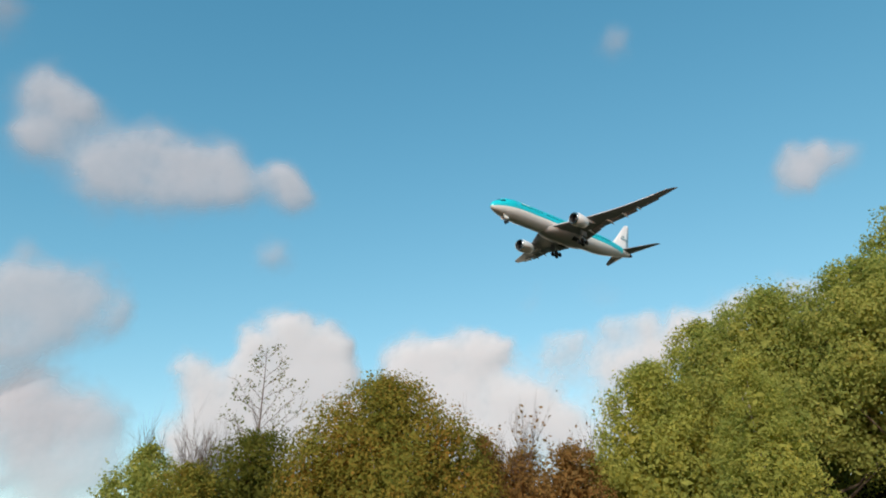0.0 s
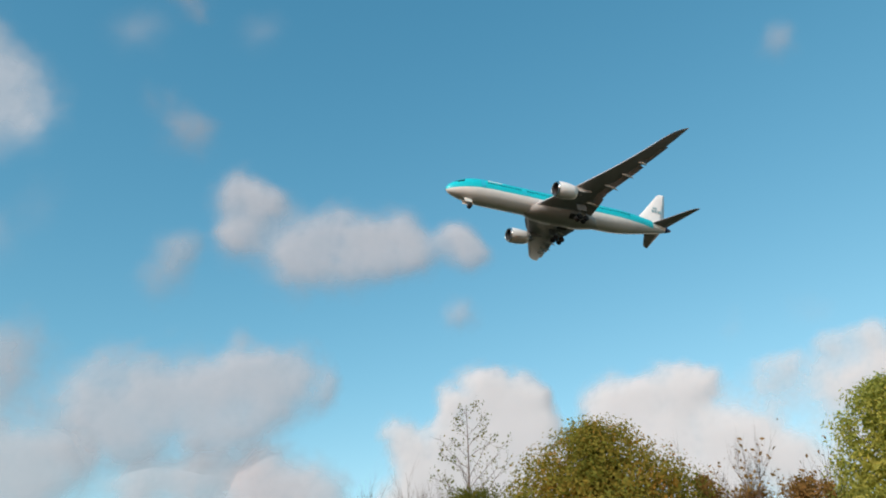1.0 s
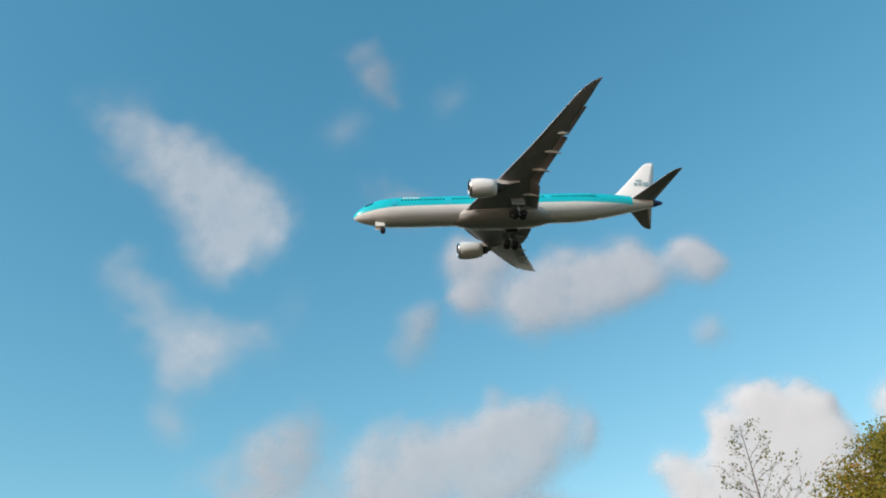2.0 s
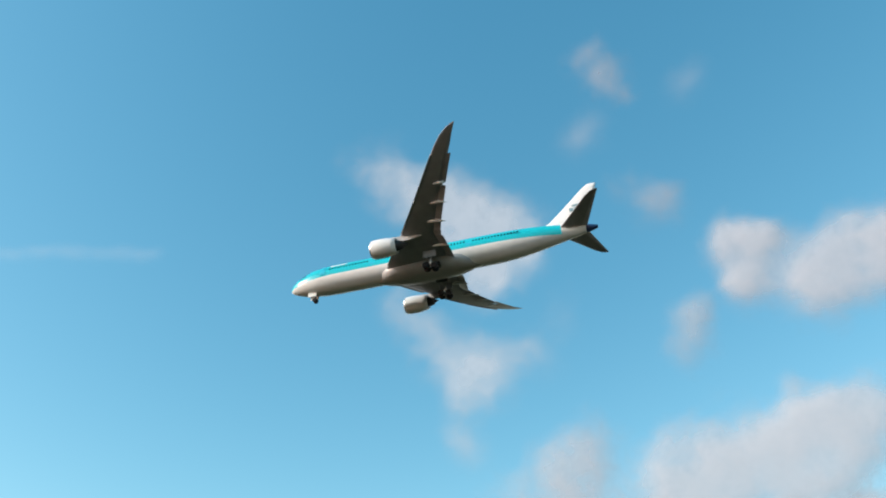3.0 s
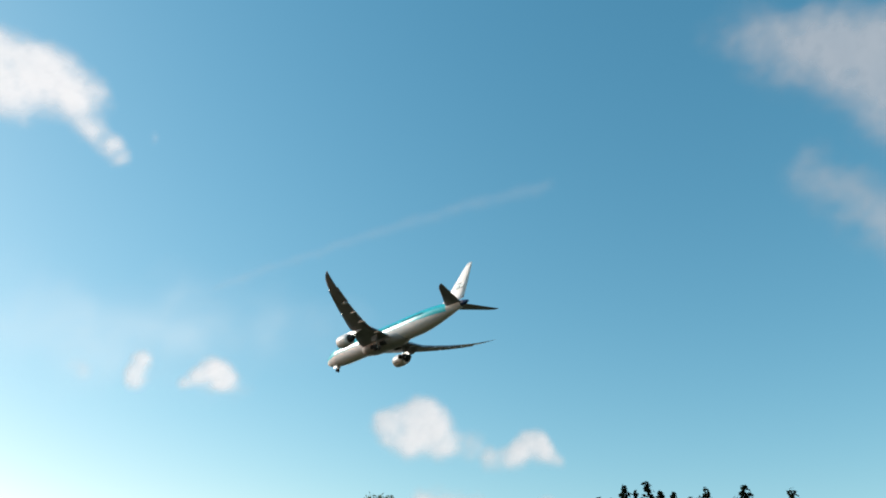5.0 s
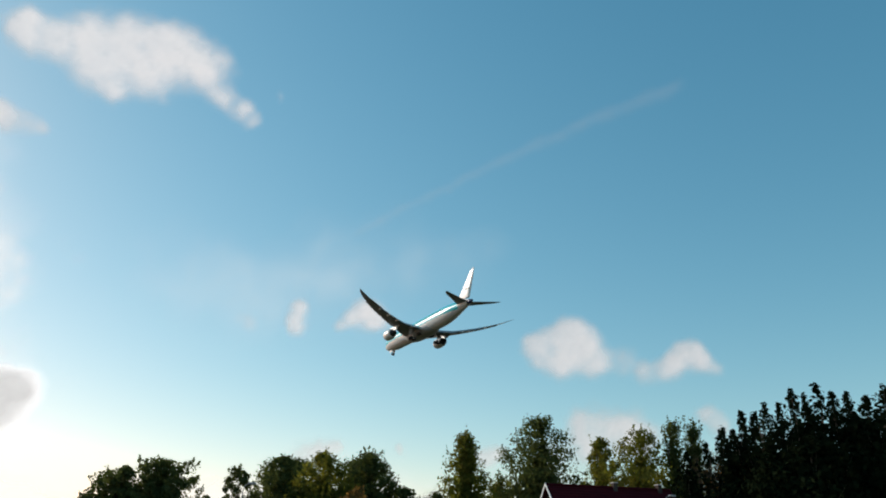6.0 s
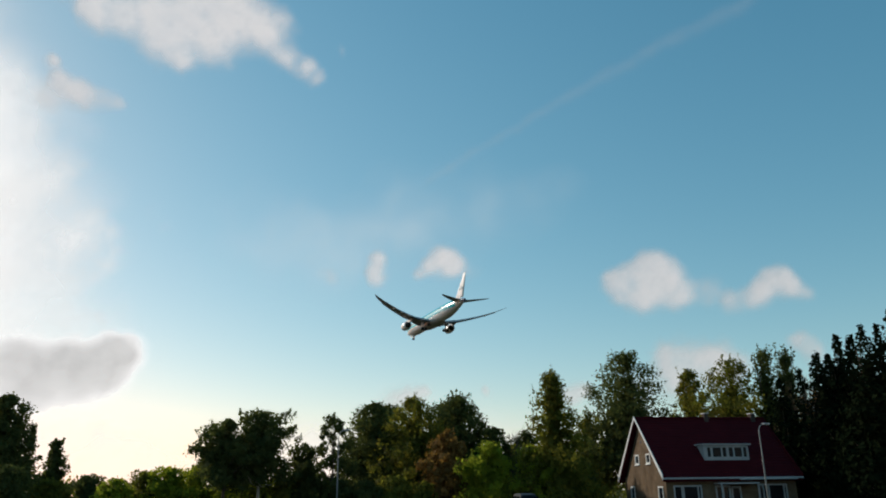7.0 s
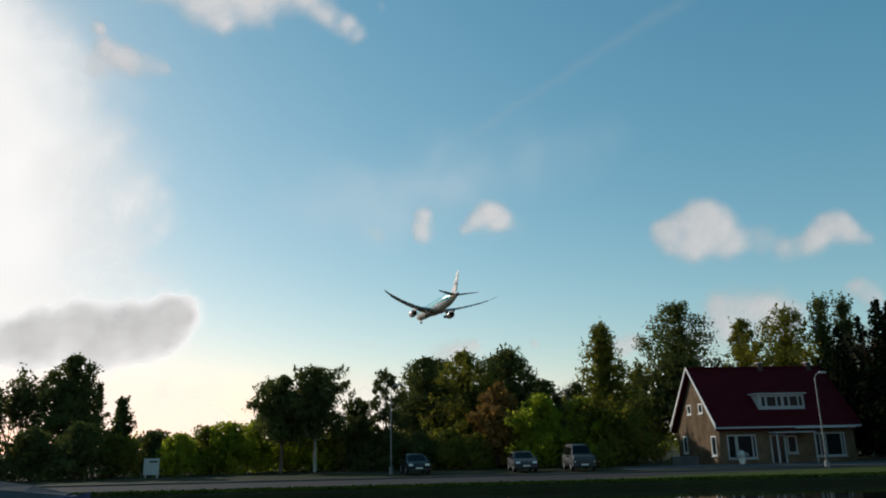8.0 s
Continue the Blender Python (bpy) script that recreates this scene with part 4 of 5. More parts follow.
# ---- the house across the canal: x along its front, y inward, z up ----
def house():
    h = tagged(new("house"), "yellow-brown brick house with a steep dark red roof and white dormer", "house")
    h.matrix_world = pose(23.7, 66.0, 0, 0, 0, 5.0)
    L, D, E, R = 12.2, 9.0, 3.35, 8.35

    # walls with their openings, built of piers, sills and lintels
    def front_wall(name, along, y0, y1, height, openings, mat):
        """A straight wall from x0 to x1 with openings (x0, x1, z0, z1)."""
        bm = bmesh.new()
        xs = sorted({*along} | {v for o in openings for v in o[:2]})
        zs = sorted({0.0, height} | {v for o in openings for v in o[2:]})
        seen = {}

        def solid(i, k):
            if not (0 <= i < len(xs) - 1 and 0 <= k < len(zs) - 1):
                return False
            x, z = (xs[i] + xs[i + 1]) / 2, (zs[k] + zs[k + 1]) / 2
            return not any(a < x < b and c < z < d for a, b, c, d in openings)

        def face(*corners):
            bm.faces.new([seen.setdefault(c, None) or seen.update({c: bm.verts.new((xs[c[0]], (y0, y1)[c[1]], zs[c[2]]))}) or seen[c] for c in corners])

        # one welded shell; a face wherever brickwork meets air
        for i in range(len(xs) - 1):
            for k in range(len(zs) - 1):
                if not solid(i, k):
                    continue
                face((i, 0, k), (i + 1, 0, k), (i + 1, 0, k + 1), (i, 0, k + 1))
                face((i, 1, k), (i, 1, k + 1), (i + 1, 1, k + 1), (i + 1, 1, k))
                for ii, kk, e in ((i - 1, k, ((i, k), (i, k + 1))), (i + 1, k, ((i + 1, k + 1), (i + 1, k))), (i, k - 1, ((i + 1, k), (i, k))), (i, k + 1, ((i, k + 1), (i + 1, k + 1)))):
                    if not solid(ii, kk):
                        (a, b), (c, d) = e
                        face((a, 0, b), (c, 0, d), (c, 1, d), (a, 1, b))
        bmesh.ops.recalc_face_normals(bm, faces=bm.faces[:])
        return part(name, bm, mat, h)

    front_holes = [(0.75, 3.15, 0.55, 2.35), (4.6, 5.8, 0.08, 2.3), (6.1, 6.8, 0.9, 2.2), (8.6, 11.2, 0.6, 2.4)]
    front_wall("front_wall", (0, L), 0, 0.3, E, front_holes, M["brick"])
    front_wall("back_wall", (0, L), D - 0.3, D, E, [], M["brick"])

    # gables, cut for their small windows by stacking courses
    def gable(x0, x1, holes):
        bm = bmesh.new()
        levels = sorted({0.0, E, R} | {z for hh in holes for z in hh[2:]})
        fine = []
        for a, b in zip(levels, levels[1:]):
            k = 1 if b <= E else max(1, int((b - a) / 0.35))
            fine += [(a + (b - a) * i / k, a + (b - a) * (i + 1) / k) for i in range(k)]
        for a, b in fine:
            def inset(z):
                return 0.3 if z <= E else min(D / 2 - 0.02, 0.3 + (z - E) / (R - E) * (D / 2 - 0.3))
            gaps = sorted(hh[:2] for hh in holes if hh[2] < (a + b) / 2 < hh[3])
            runs, y = [], None
            for g0, g1 in gaps:
                runs.append((y, g0))
                y = g1
            runs.append((y, "end"))
            for s, e in runs:
                lo0, lo1 = (inset(a), inset(b)) if s is None else (s, s)
                hi0, hi1 = (D - inset(a), D - inset(b)) if e == "end" else (e, e)
                v = [bm.verts.new(p) for p in ((x0, lo0, a), (x0, hi0, a), (x1, hi0, a), (x1, lo0, a), (x0, lo1, b), (x0, hi1, b), (x1, hi1, b), (x1, lo1, b))]
                for f in ((0, 1, 2, 3), (7, 6, 5, 4), (0, 4, 5, 1), (1, 5, 6, 2), (2, 6, 7, 3), (3, 7, 4, 0)):
                    bm.faces.new([v[i] for i in f])
        return part("gable_wall", finish(bm), M["brick"], h, "sunlit brick gable")

    g_holes = [(0.75, 1.55, 0.8, 2.3), (6.9, 7.7, 0.95, 2.35), (2.85, 3.55, 4.47, 5.17), (5.35, 6.05, 4.47, 5.17)]
    gable(0, 0.3, g_holes)
    gable(L - 0.3, L, [])

    def window(name, axis, a0, a1, z0, z1, face, mullions=(), parent=h, sash=False):
        """A framed window in a wall face; axis x (front) or y (gable)."""
        def bx(p0, p1, q0, q1, d0, d1):
            return (p0, d0, q0, p1, d1, q1) if axis == "x" else (d0, p0, q0, d1, p1, q1)
        w = 0.1
        bm = bmesh.new()
        for r in ((a0 - w, a0 + 0.02, z0 - w, z1 + w), (a1 - 0.02, a1 + w, z0 - w, z1 + w), (a0 + 0.02, a1 - 0.02, z0 - w, z0 + 0.03), (a0 + 0.02, a1 - 0.02, z1 - 0.03, z1 + w)):
            box(bm, *bx(*r, face - 0.04, face + 0.12))
        for share in mullions:
            m = a0 + (a1 - a0) * share
            box(bm, *bx(m - 0.06, m + 0.06, z0 + 0.03, z1 - 0.03, face - 0.02, face + 0.1))
        # front windows take the shade-darkened white, gable windows the full white
        paint = M["shaded_white" if axis == "x" else "frame"]
        win = part("window", bm, paint, parent, "white-framed window")
        part("pane", boxed(*bx(a0, a1, z0, z1, face + 0.05, face + 0.07)), M["pane"], win)
        part("sill", boxed(*bx(a0 - 0.16, a1 + 0.16, z0 - 0.18, z0 - w, face - 0.12, face + 0.05)), paint, win)
        return win

    window("w", "x", 0.75, 3.15, 0.55, 2.35, 0.0, (0.28, 0.34, 0.9))
    window("w", "x", 6.1, 6.8, 0.9, 2.2, 0.0)
    window("w", "x", 8.6, 11.2, 0.6, 2.4, 0.0, (0.16, 0.36, 0.92))
    for g in g_holes:
        window("w", "y", *g, 0.0)
    door = part("door", boxed(4.65, 0.1, 0.08, 5.75, 0.16, 2.28), M["glass"], h, "dark glazed front door")
    bm = bmesh.new()
    for r in ((4.5, 4.65), (5.15, 5.28), (5.75, 5.9)):
        box(bm, r[0], -0.04, 0.0, r[1], 0.12, 2.4)
    box(bm, 4.65, -0.04, 2.28, 5.75, 0.12, 2.4)
    part("frame", bm, M["shaded_white"], door)
    part("canopy", boxed(4.4, -1.3, 2.5, 8.0, 0.0, 2.62, bevel=0.02), M["shaded_white"], h, "flat white porch canopy")
    part("awning", boxed(6.6, -0.9, 2.86, 11.9, 0.0, 2.96, bevel=0.02), M["board"], h, "rolled grey awning under the eaves")
    part("vent", finish(spin(bmesh.new(), [(-0.02, 0.16), (0.05, 0.16), (0.06, 0.1)], (0, D / 2, 6.35), "X", 12)), M["dark"], h, "small round gable vent")
    for x in (4.5, 7.9):
        part("post", boxed(x - 0.05, -1.25, 0, x + 0.05, -1.15, 2.5), M["shaded_white"], h, "white porch post")
    # roof
    over, low = 0.45, E - 0.28
    pitch = (R - E) / (D / 2)
    for s in (0, 1):
        y0, y1 = -0.5, D / 2
        rows = 22
        deck = bmesh.new()
        pts = [(-over, y0, E + 0.08 + pitch * y0), (L + over, y0, E + 0.08 + pitch * y0), (L + over, y1, E + 0.08 + pitch * y1), (-over, y1, E + 0.08 + pitch * y1)]
        pts += [(x, y, z - 0.12) for x, y, z in pts]
        v = [deck.verts.new((x, D - y if s else y, z)) for x, y, z in pts]
        for f in ((0, 1, 2, 3), (7, 6, 5, 4), (0, 4, 5, 1), (1, 5, 6, 2), (2, 6, 7, 3), (3, 7, 4, 0)):
            deck.faces.new([v[k] for k in f])
        slope = part("roof", finish(deck), M["roof"], h, "dark red tiled roof slope")
        # courses of tiles, each lapping over the one below
        for i in range(rows):
            a, b = i / rows, (i + 1) / rows
            ya, yb = y0 + (y1 - y0) * a, y0 + (y1 - y0) * b
            bm = bmesh.new()
            za, zb = E + 0.16 + pitch * ya, E + 0.16 + pitch * yb
            pts = [(-over, ya, za + 0.05), (L + over, ya, za + 0.05), (L + over, yb + 0.03, zb + 0.02), (-over, yb + 0.03, zb + 0.02),
                   (-over, ya, za - 0.06), (L + over, ya, za - 0.06), (L + over, yb + 0.03, zb - 0.09), (-over, yb + 0.03, zb - 0.09)]
            if s:
                pts = [(x, D - y, z) for x, y, z in pts]
            v = [bm.verts.new(p) for p in pts]
            for f in ((0, 1, 2, 3), (7, 6, 5, 4), (0, 4, 5, 1), (1, 5, 6, 2), (2, 6, 7, 3), (3, 7, 4, 0)):
                bm.faces.new([v[k] for k in f])
            part("tile_course", finish(bm), M["roof"], slope)
    part("ridge", finish(spin(bmesh.new(), [(-over, 0.13), (L + over, 0.13)], (0, D / 2, R + 0.2), sides=10)), M["roof"], h)
    for s in (0, 1):
        for x in (-over - 0.06, L + over):
            bm = bmesh.new()
            pts = [(x, -0.55, E - 0.45), (x, D / 2, R + 0.22 - 0.1), (x, D / 2, R + 0.36), (x, -0.55, E + 0.0)]
            pts += [(x + 0.06, y, z) for x, y, z in pts]
            if s:
                pts = [(x, D - y, z) for x, y, z in pts]
            v = [bm.verts.new(p) for p in pts]
            for f in ((0, 1, 2, 3), (7, 6, 5, 4), (0, 4, 5, 1), (1, 5, 6, 2), (2, 6, 7, 3), (3, 7, 4, 0)):
                bm.faces.new([v[k] for k in f])
            part("barge_board", finish(bm), M["frame" if x < 0 else "roof"], h, "white barge board" if x < 0 else "dark red barge board")
    part("gutter", boxed(-over, -0.66, E - 0.42, L + over, -0.5, E - 0.26, bevel=0.03), M["shaded_white"], h, "white eaves gutter")
    # dormer
    d = part("dormer", finish(dormer_body()), M["shaded_white"], h, "white flat-roofed dormer")
    for x0, x1 in ((4.65, 4.95), (5.15, 5.95), (6.1, 6.45), (6.7, 7.1), (7.25, 7.95), (8.1, 8.4)):
        part("pane", boxed(x0, 0.92, 4.85, x1, 0.95, 5.65), M["pane"], d)
    part("dormer_roof", boxed(4.1, 0.7, 5.85, 8.8, 3.2, 5.98, bevel=0.02), M["shaded_white"], d)
    # chimneys
    for x, w in ((6.7, 0.4), (11.5, 0.42)):
        ch = part("chimney", boxed(x - w / 2, D / 2 - 0.3, R - 0.4, x + w / 2, D / 2 + 0.3, R + 0.6, bevel=0.02), M["chimney"], h, "short dark chimney")
        part("cap", boxed(x - w / 2 - 0.06, D / 2 - 0.36, R + 0.6, x + w / 2 + 0.06, D / 2 + 0.36, R + 0.68), M["board"], ch)
    part("rooms", boxed(0.31, 0.9, 0.02, L - 0.31, D - 0.31, 3.2), M["dark"], h, "dark interior seen through the windows")
    return h


M["chimney"] = surface("dark_chimney_brick", (0.05, 0.035, 0.03), (0.1, 0.07, 0.06), 2, 0.9)


def dormer_body():
    bm = bmesh.new()
    # front frame with a glazed band, cheeks running back into the roof
    box(bm, 4.3, 0.88, 4.55, 8.6, 1.0, 4.85)
    box(bm, 4.3, 0.88, 5.65, 8.6, 1.0, 5.85)
    for x0, x1 in ((4.3, 4.65), (4.95, 5.15), (5.95, 6.1), (6.45, 6.7), (7.1, 7.25), (7.95, 8.1), (8.4, 8.6)):
        box(bm, x0, 0.88, 4.85, x1, 1.0, 5.65)
    box(bm, 4.3, 1.0, 4.2, 4.4, 3.0, 5.85)
    box(bm, 8.5, 1.0, 4.2, 8.6, 3.0, 5.85)
    return bm


house()
apron = tagged(linked("pavement", boxed(14, 58.5, -0.2, 48, 66.2, 0.04), M["paving"]), "grey paved forecourt before the house", "pavement", kind="structure")


def street_lamp(label, az, dist, height, arm):
    lamp = tagged(new("street_lamp"), label, "street lamp")
    lamp.matrix_world = pose(*at(az, dist), 0, 0, -az)
    part("pole", finish(tube(bmesh.new(), [(0, 0, 0), (0, 0, 1.2), (0, 0, height * 0.9), (0.05 * arm, 0, height * 0.95)], [0.075, 0.055, 0.042, 0.035], 10)), M["post"], lamp, "", True)
    part("arm", finish(tube(bmesh.new(), [(0.05 * arm, 0, height * 0.95), (0.35 * arm, 0, height * 0.985), (arm, 0, height)], [0.036, 0.032, 0.03], 8)), M["post"], lamp)
    part("lamp_head", boxed(arm - 0.2, -0.13, height - 0.06, arm + 0.45, 0.13, height + 0.08, bevel=0.04), M["grey"], lamp, "grey lamp head")
    part("base", finish(spin(bmesh.new(), [(0, 0.18), (0.5, 0.16), (0.55, 0.1)], (0, 0, 0), "Z", 12)), M["post"], lamp)
    return lamp


street_lamp("thin grey street lamp at the roadside", 3.85, 61.0, 6.9, 0.5)
street_lamp("pale street lamp with a bent arm before the house", -26.3, 60.0, 6.6, 0.75)


# ---- parked cars: x forward ----
def car(name, label, az, dist, turn, paint, van=False):
    c = tagged(new(name), label, "van" if van else "car")
    c.matrix_world = pose(*at(az, dist, 0.04), 0, 0, turn)
    H = 1.95 if van else 1.5
    if van:
        side = [(2.35, 0.35), (2.38, 0.8), (2.2, 1.05), (1.45, 1.2), (0.75, 1.85), (0.5, H), (-2.2, H), (-2.4, 1.75), (-2.45, 0.9), (-2.4, 0.35)]
    else:
        side = [(2.05, 0.3), (2.1, 0.62), (1.95, 0.82), (1.0, 0.98), (0.3, 1.42), (-0.1, H), (-1.3, 1.47), (-1.85, 1.05), (-2.05, 0.95), (-2.08, 0.45), (-2.0, 0.3)]
    rings = []
    for y, k in ((-0.86, 0.90), (-0.82, 0.98), (-0.6, 1.0), (0.6, 1.0), (0.82, 0.98), (0.86, 0.90)):
        ring = []
        for x, z in side:
            lean = 0.0 if z < 0.95 else (z - 0.95) * 0.28
            yy = y - math.copysign(lean, y) if abs(y) > 0.5 else y
            ring.append((x * (1 if abs(y) < 0.7 else 0.985), yy, 0.3 + (z - 0.3) * (1 if abs(y) < 0.7 else k if z > 1 else 1)))
        rings.append(ring)
    body = part("body", finish(loft(bmesh.new(), rings)), paint, c)
    # glass: windscreen, rear and side panes, set a little proud
    def pane(pts):
        bm = bmesh.new()
        v = [bm.verts.new(p) for p in pts]
        bm.faces.new(v)
        bmesh.ops.solidify(bm, geom=bm.faces[:], thickness=0.012)
        part("window", bm, M["glass"], c)
    if van:
        pane([(1.40, -0.66, 1.27), (1.40, 0.66, 1.27), (0.83, 0.55, 1.83), (0.83, -0.55, 1.83)])
        pane([(-2.47, -0.6, 1.2), (-2.47, 0.6, 1.2), (-2.40, 0.55, 1.72), (-2.40, -0.55, 1.72)])
        for s in (-1, 1):
            pane([(1.1, s * 0.83, 1.2), (0.0, s * 0.83, 1.2), (0.0, s * 0.72, 1.75), (0.65, s * 0.72, 1.75)])
            pane([(-0.2, s * 0.83, 1.2), (-2.1, s * 0.83, 1.2), (-2.1, s * 0.72, 1.75), (-0.2, s * 0.72, 1.75)])
    else:
        pane([(0.98, -0.68, 1.02), (0.98, 0.68, 1.02), (0.32, 0.58, 1.43), (0.32, -0.58, 1.43)])
        pane([(-1.86, -0.6, 1.08), (-1.86, 0.6, 1.08), (-1.38, 0.54, 1.44), (-1.38, -0.54, 1.44)])
        for s in (-1, 1):
            pane([(0.85, s * 0.85, 0.98), (-0.35, s * 0.85, 0.98), (-0.35, s * 0.74, 1.38), (0.2, s * 0.74, 1.36)])
            pane([(-0.45, s * 0.85, 0.98), (-1.6, s * 0.85, 1.0), (-1.3, s * 0.74, 1.36), (-0.45, s * 0.74, 1.38)])
    wx = 1.4 if van else 1.28
    for x in (wx, -wx):
        for s in (-1, 1):
            w = part("wheel", finish(spin(bmesh.new(), [(-0.1, 0.2), (-0.11, 0.29), (-0.06, 0.32), (0.06, 0.32), (0.11, 0.29), (0.1, 0.2)], (x, s * 0.8, 0.32), "Y", 18)), M["rubber"], c, "", True)
            part("rim", finish(spin(bmesh.new(), [(-0.112, 0.19), (0.112, 0.19)], (x, s * 0.8, 0.32), "Y", 14)), M["strut"], w)
    for s in (-1, 1):
        f = 2.3 if van else 2.04
        part("headlight", boxed(f - 0.1, s * 0.62 - 0.16, 0.62, f + 0.06, s * 0.62 + 0.16, 0.78, bevel=0.03), M["lamp"], c, "clear headlight")
        part("tail_light", boxed(-f - 0.12, s * 0.7 - 0.1, 0.75, -f, s * 0.7 + 0.1, 1.0, bevel=0.02), M["red"], c, "red tail light")
        part("mirror", boxed(0.75, s * 0.98 - 0.09, 0.98, 0.9, s * 0.98 + 0.09, 1.12, bevel=0.03), paint, c)
    part("number_plate", boxed((2.36 if van else 2.08), -0.26, 0.42, (2.4 if van else 2.12), 0.26, 0.53), M["frame"], c, "plain blank number plate")
    part("bumper", boxed((2.28 if van else 2.0), -0.8, 0.28, (2.42 if van else 2.14), 0.8, 0.45, bevel=0.04), M["dark"], c)
    return c


car("car", "black hatchback parked on the roadside", 2.1, 59.5, 281, M["black"])
car("car", "dark silver hatchback parked on the roadside", -5.8, 60.0, 273, M["silver"])
car("van", "dark silver-grey van parked on the roadside", -9.9, 60.5, 271, M["silver"], True)


# white notice board at the roadside
board = tagged(new("notice_board"), "white roadside notice board on posts", "sign")
board.matrix_world = pose(*at(20.6, 68), 0, 0, -20.6)
part("panel", boxed(-0.78, -0.03, 0.25, 0.78, 0.03, 1.55, bevel=0.01), M["board"], board)
part("lettering", boxed(-0.2, -0.036, 1.22, 0.6, -0.031, 1.36), M["dark"], board, "unreadable dark line of writing")
for x in (-0.6, 0.6):
    part("post", boxed(x - 0.05, 0.03, 0, x + 0.05, 0.11, 1.5), M["strut"], board)

# low wall block beside the gable
tagged(linked("garden_wall", boxed(19.6, 66.4, 0, 21.9, 66.8, 0.75, bevel=0.03), M["paving"]), "low pale garden wall beside the house", "wall")
pot = tagged(new("planter"), "white planter with a pale bush by the front window", "planter")
pot.matrix_world = pose(25.2, 65.4, 0.05)
part("pot", finish(spin(bmesh.new(), [(0, 0.2), (0.3, 0.28), (0.45, 0.3), (0.46, 0.24), (0.4, 0.05)], (0, 0, 0), "Z", 16)), M["frame"], pot)
leaf_mesh("foliage", np.random.default_rng(3).normal(size=(220, 3)) * 0.18 + np.array([0, 0, 0.75]), 0.1, np.random.default_rng(3), M["frame"], pot)

# moored boat with a pale cover at the far bank
boat = tagged(new("boat"), "dark moored boat under a pale canvas cover", "boat")
boat.matrix_world = pose(-21.0, 37.0, -0.6, 0, 0, 4)
rings = []
for x, w, z in ((-4.2, 0.9, 0.0), (-3.2, 1.15, -0.05), (0, 1.3, -0.1), (2.2, 1.1, -0.05), (3.6, 0.5, 0.05), (4.2, 0.06, 0.2)):
    rings.append([(x, -w, 0.75 + max(0, z)), (x, -w * 0.85, 0.1), (x, 0, -0.2), (x, w * 0.85, 0.1), (x, w, 0.75 + max(0, z))])
part("hull", finish(loft(bmesh.new(), rings)), M["navy"], boat, "dark blue hull")
rings = []
for x, w, z in ((-4.1, 0.85, 0.25), (-3.0, 1.2, 0.75), (-0.5, 1.35, 0.85), (1.5, 1.15, 0.55), (3.2, 0.6, 0.15)):
    rings.append([(x, -w, 0.74), (x, -w * 0.7, 0.74 + z * 0.6), (x, 0, 0.76 + z), (x, w * 0.7, 0.74 + z * 0.6), (x, w, 0.74)])
part("cover", finish(loft(bmesh.new(), rings)), M["canvas"], boat, "pale canvas cover")


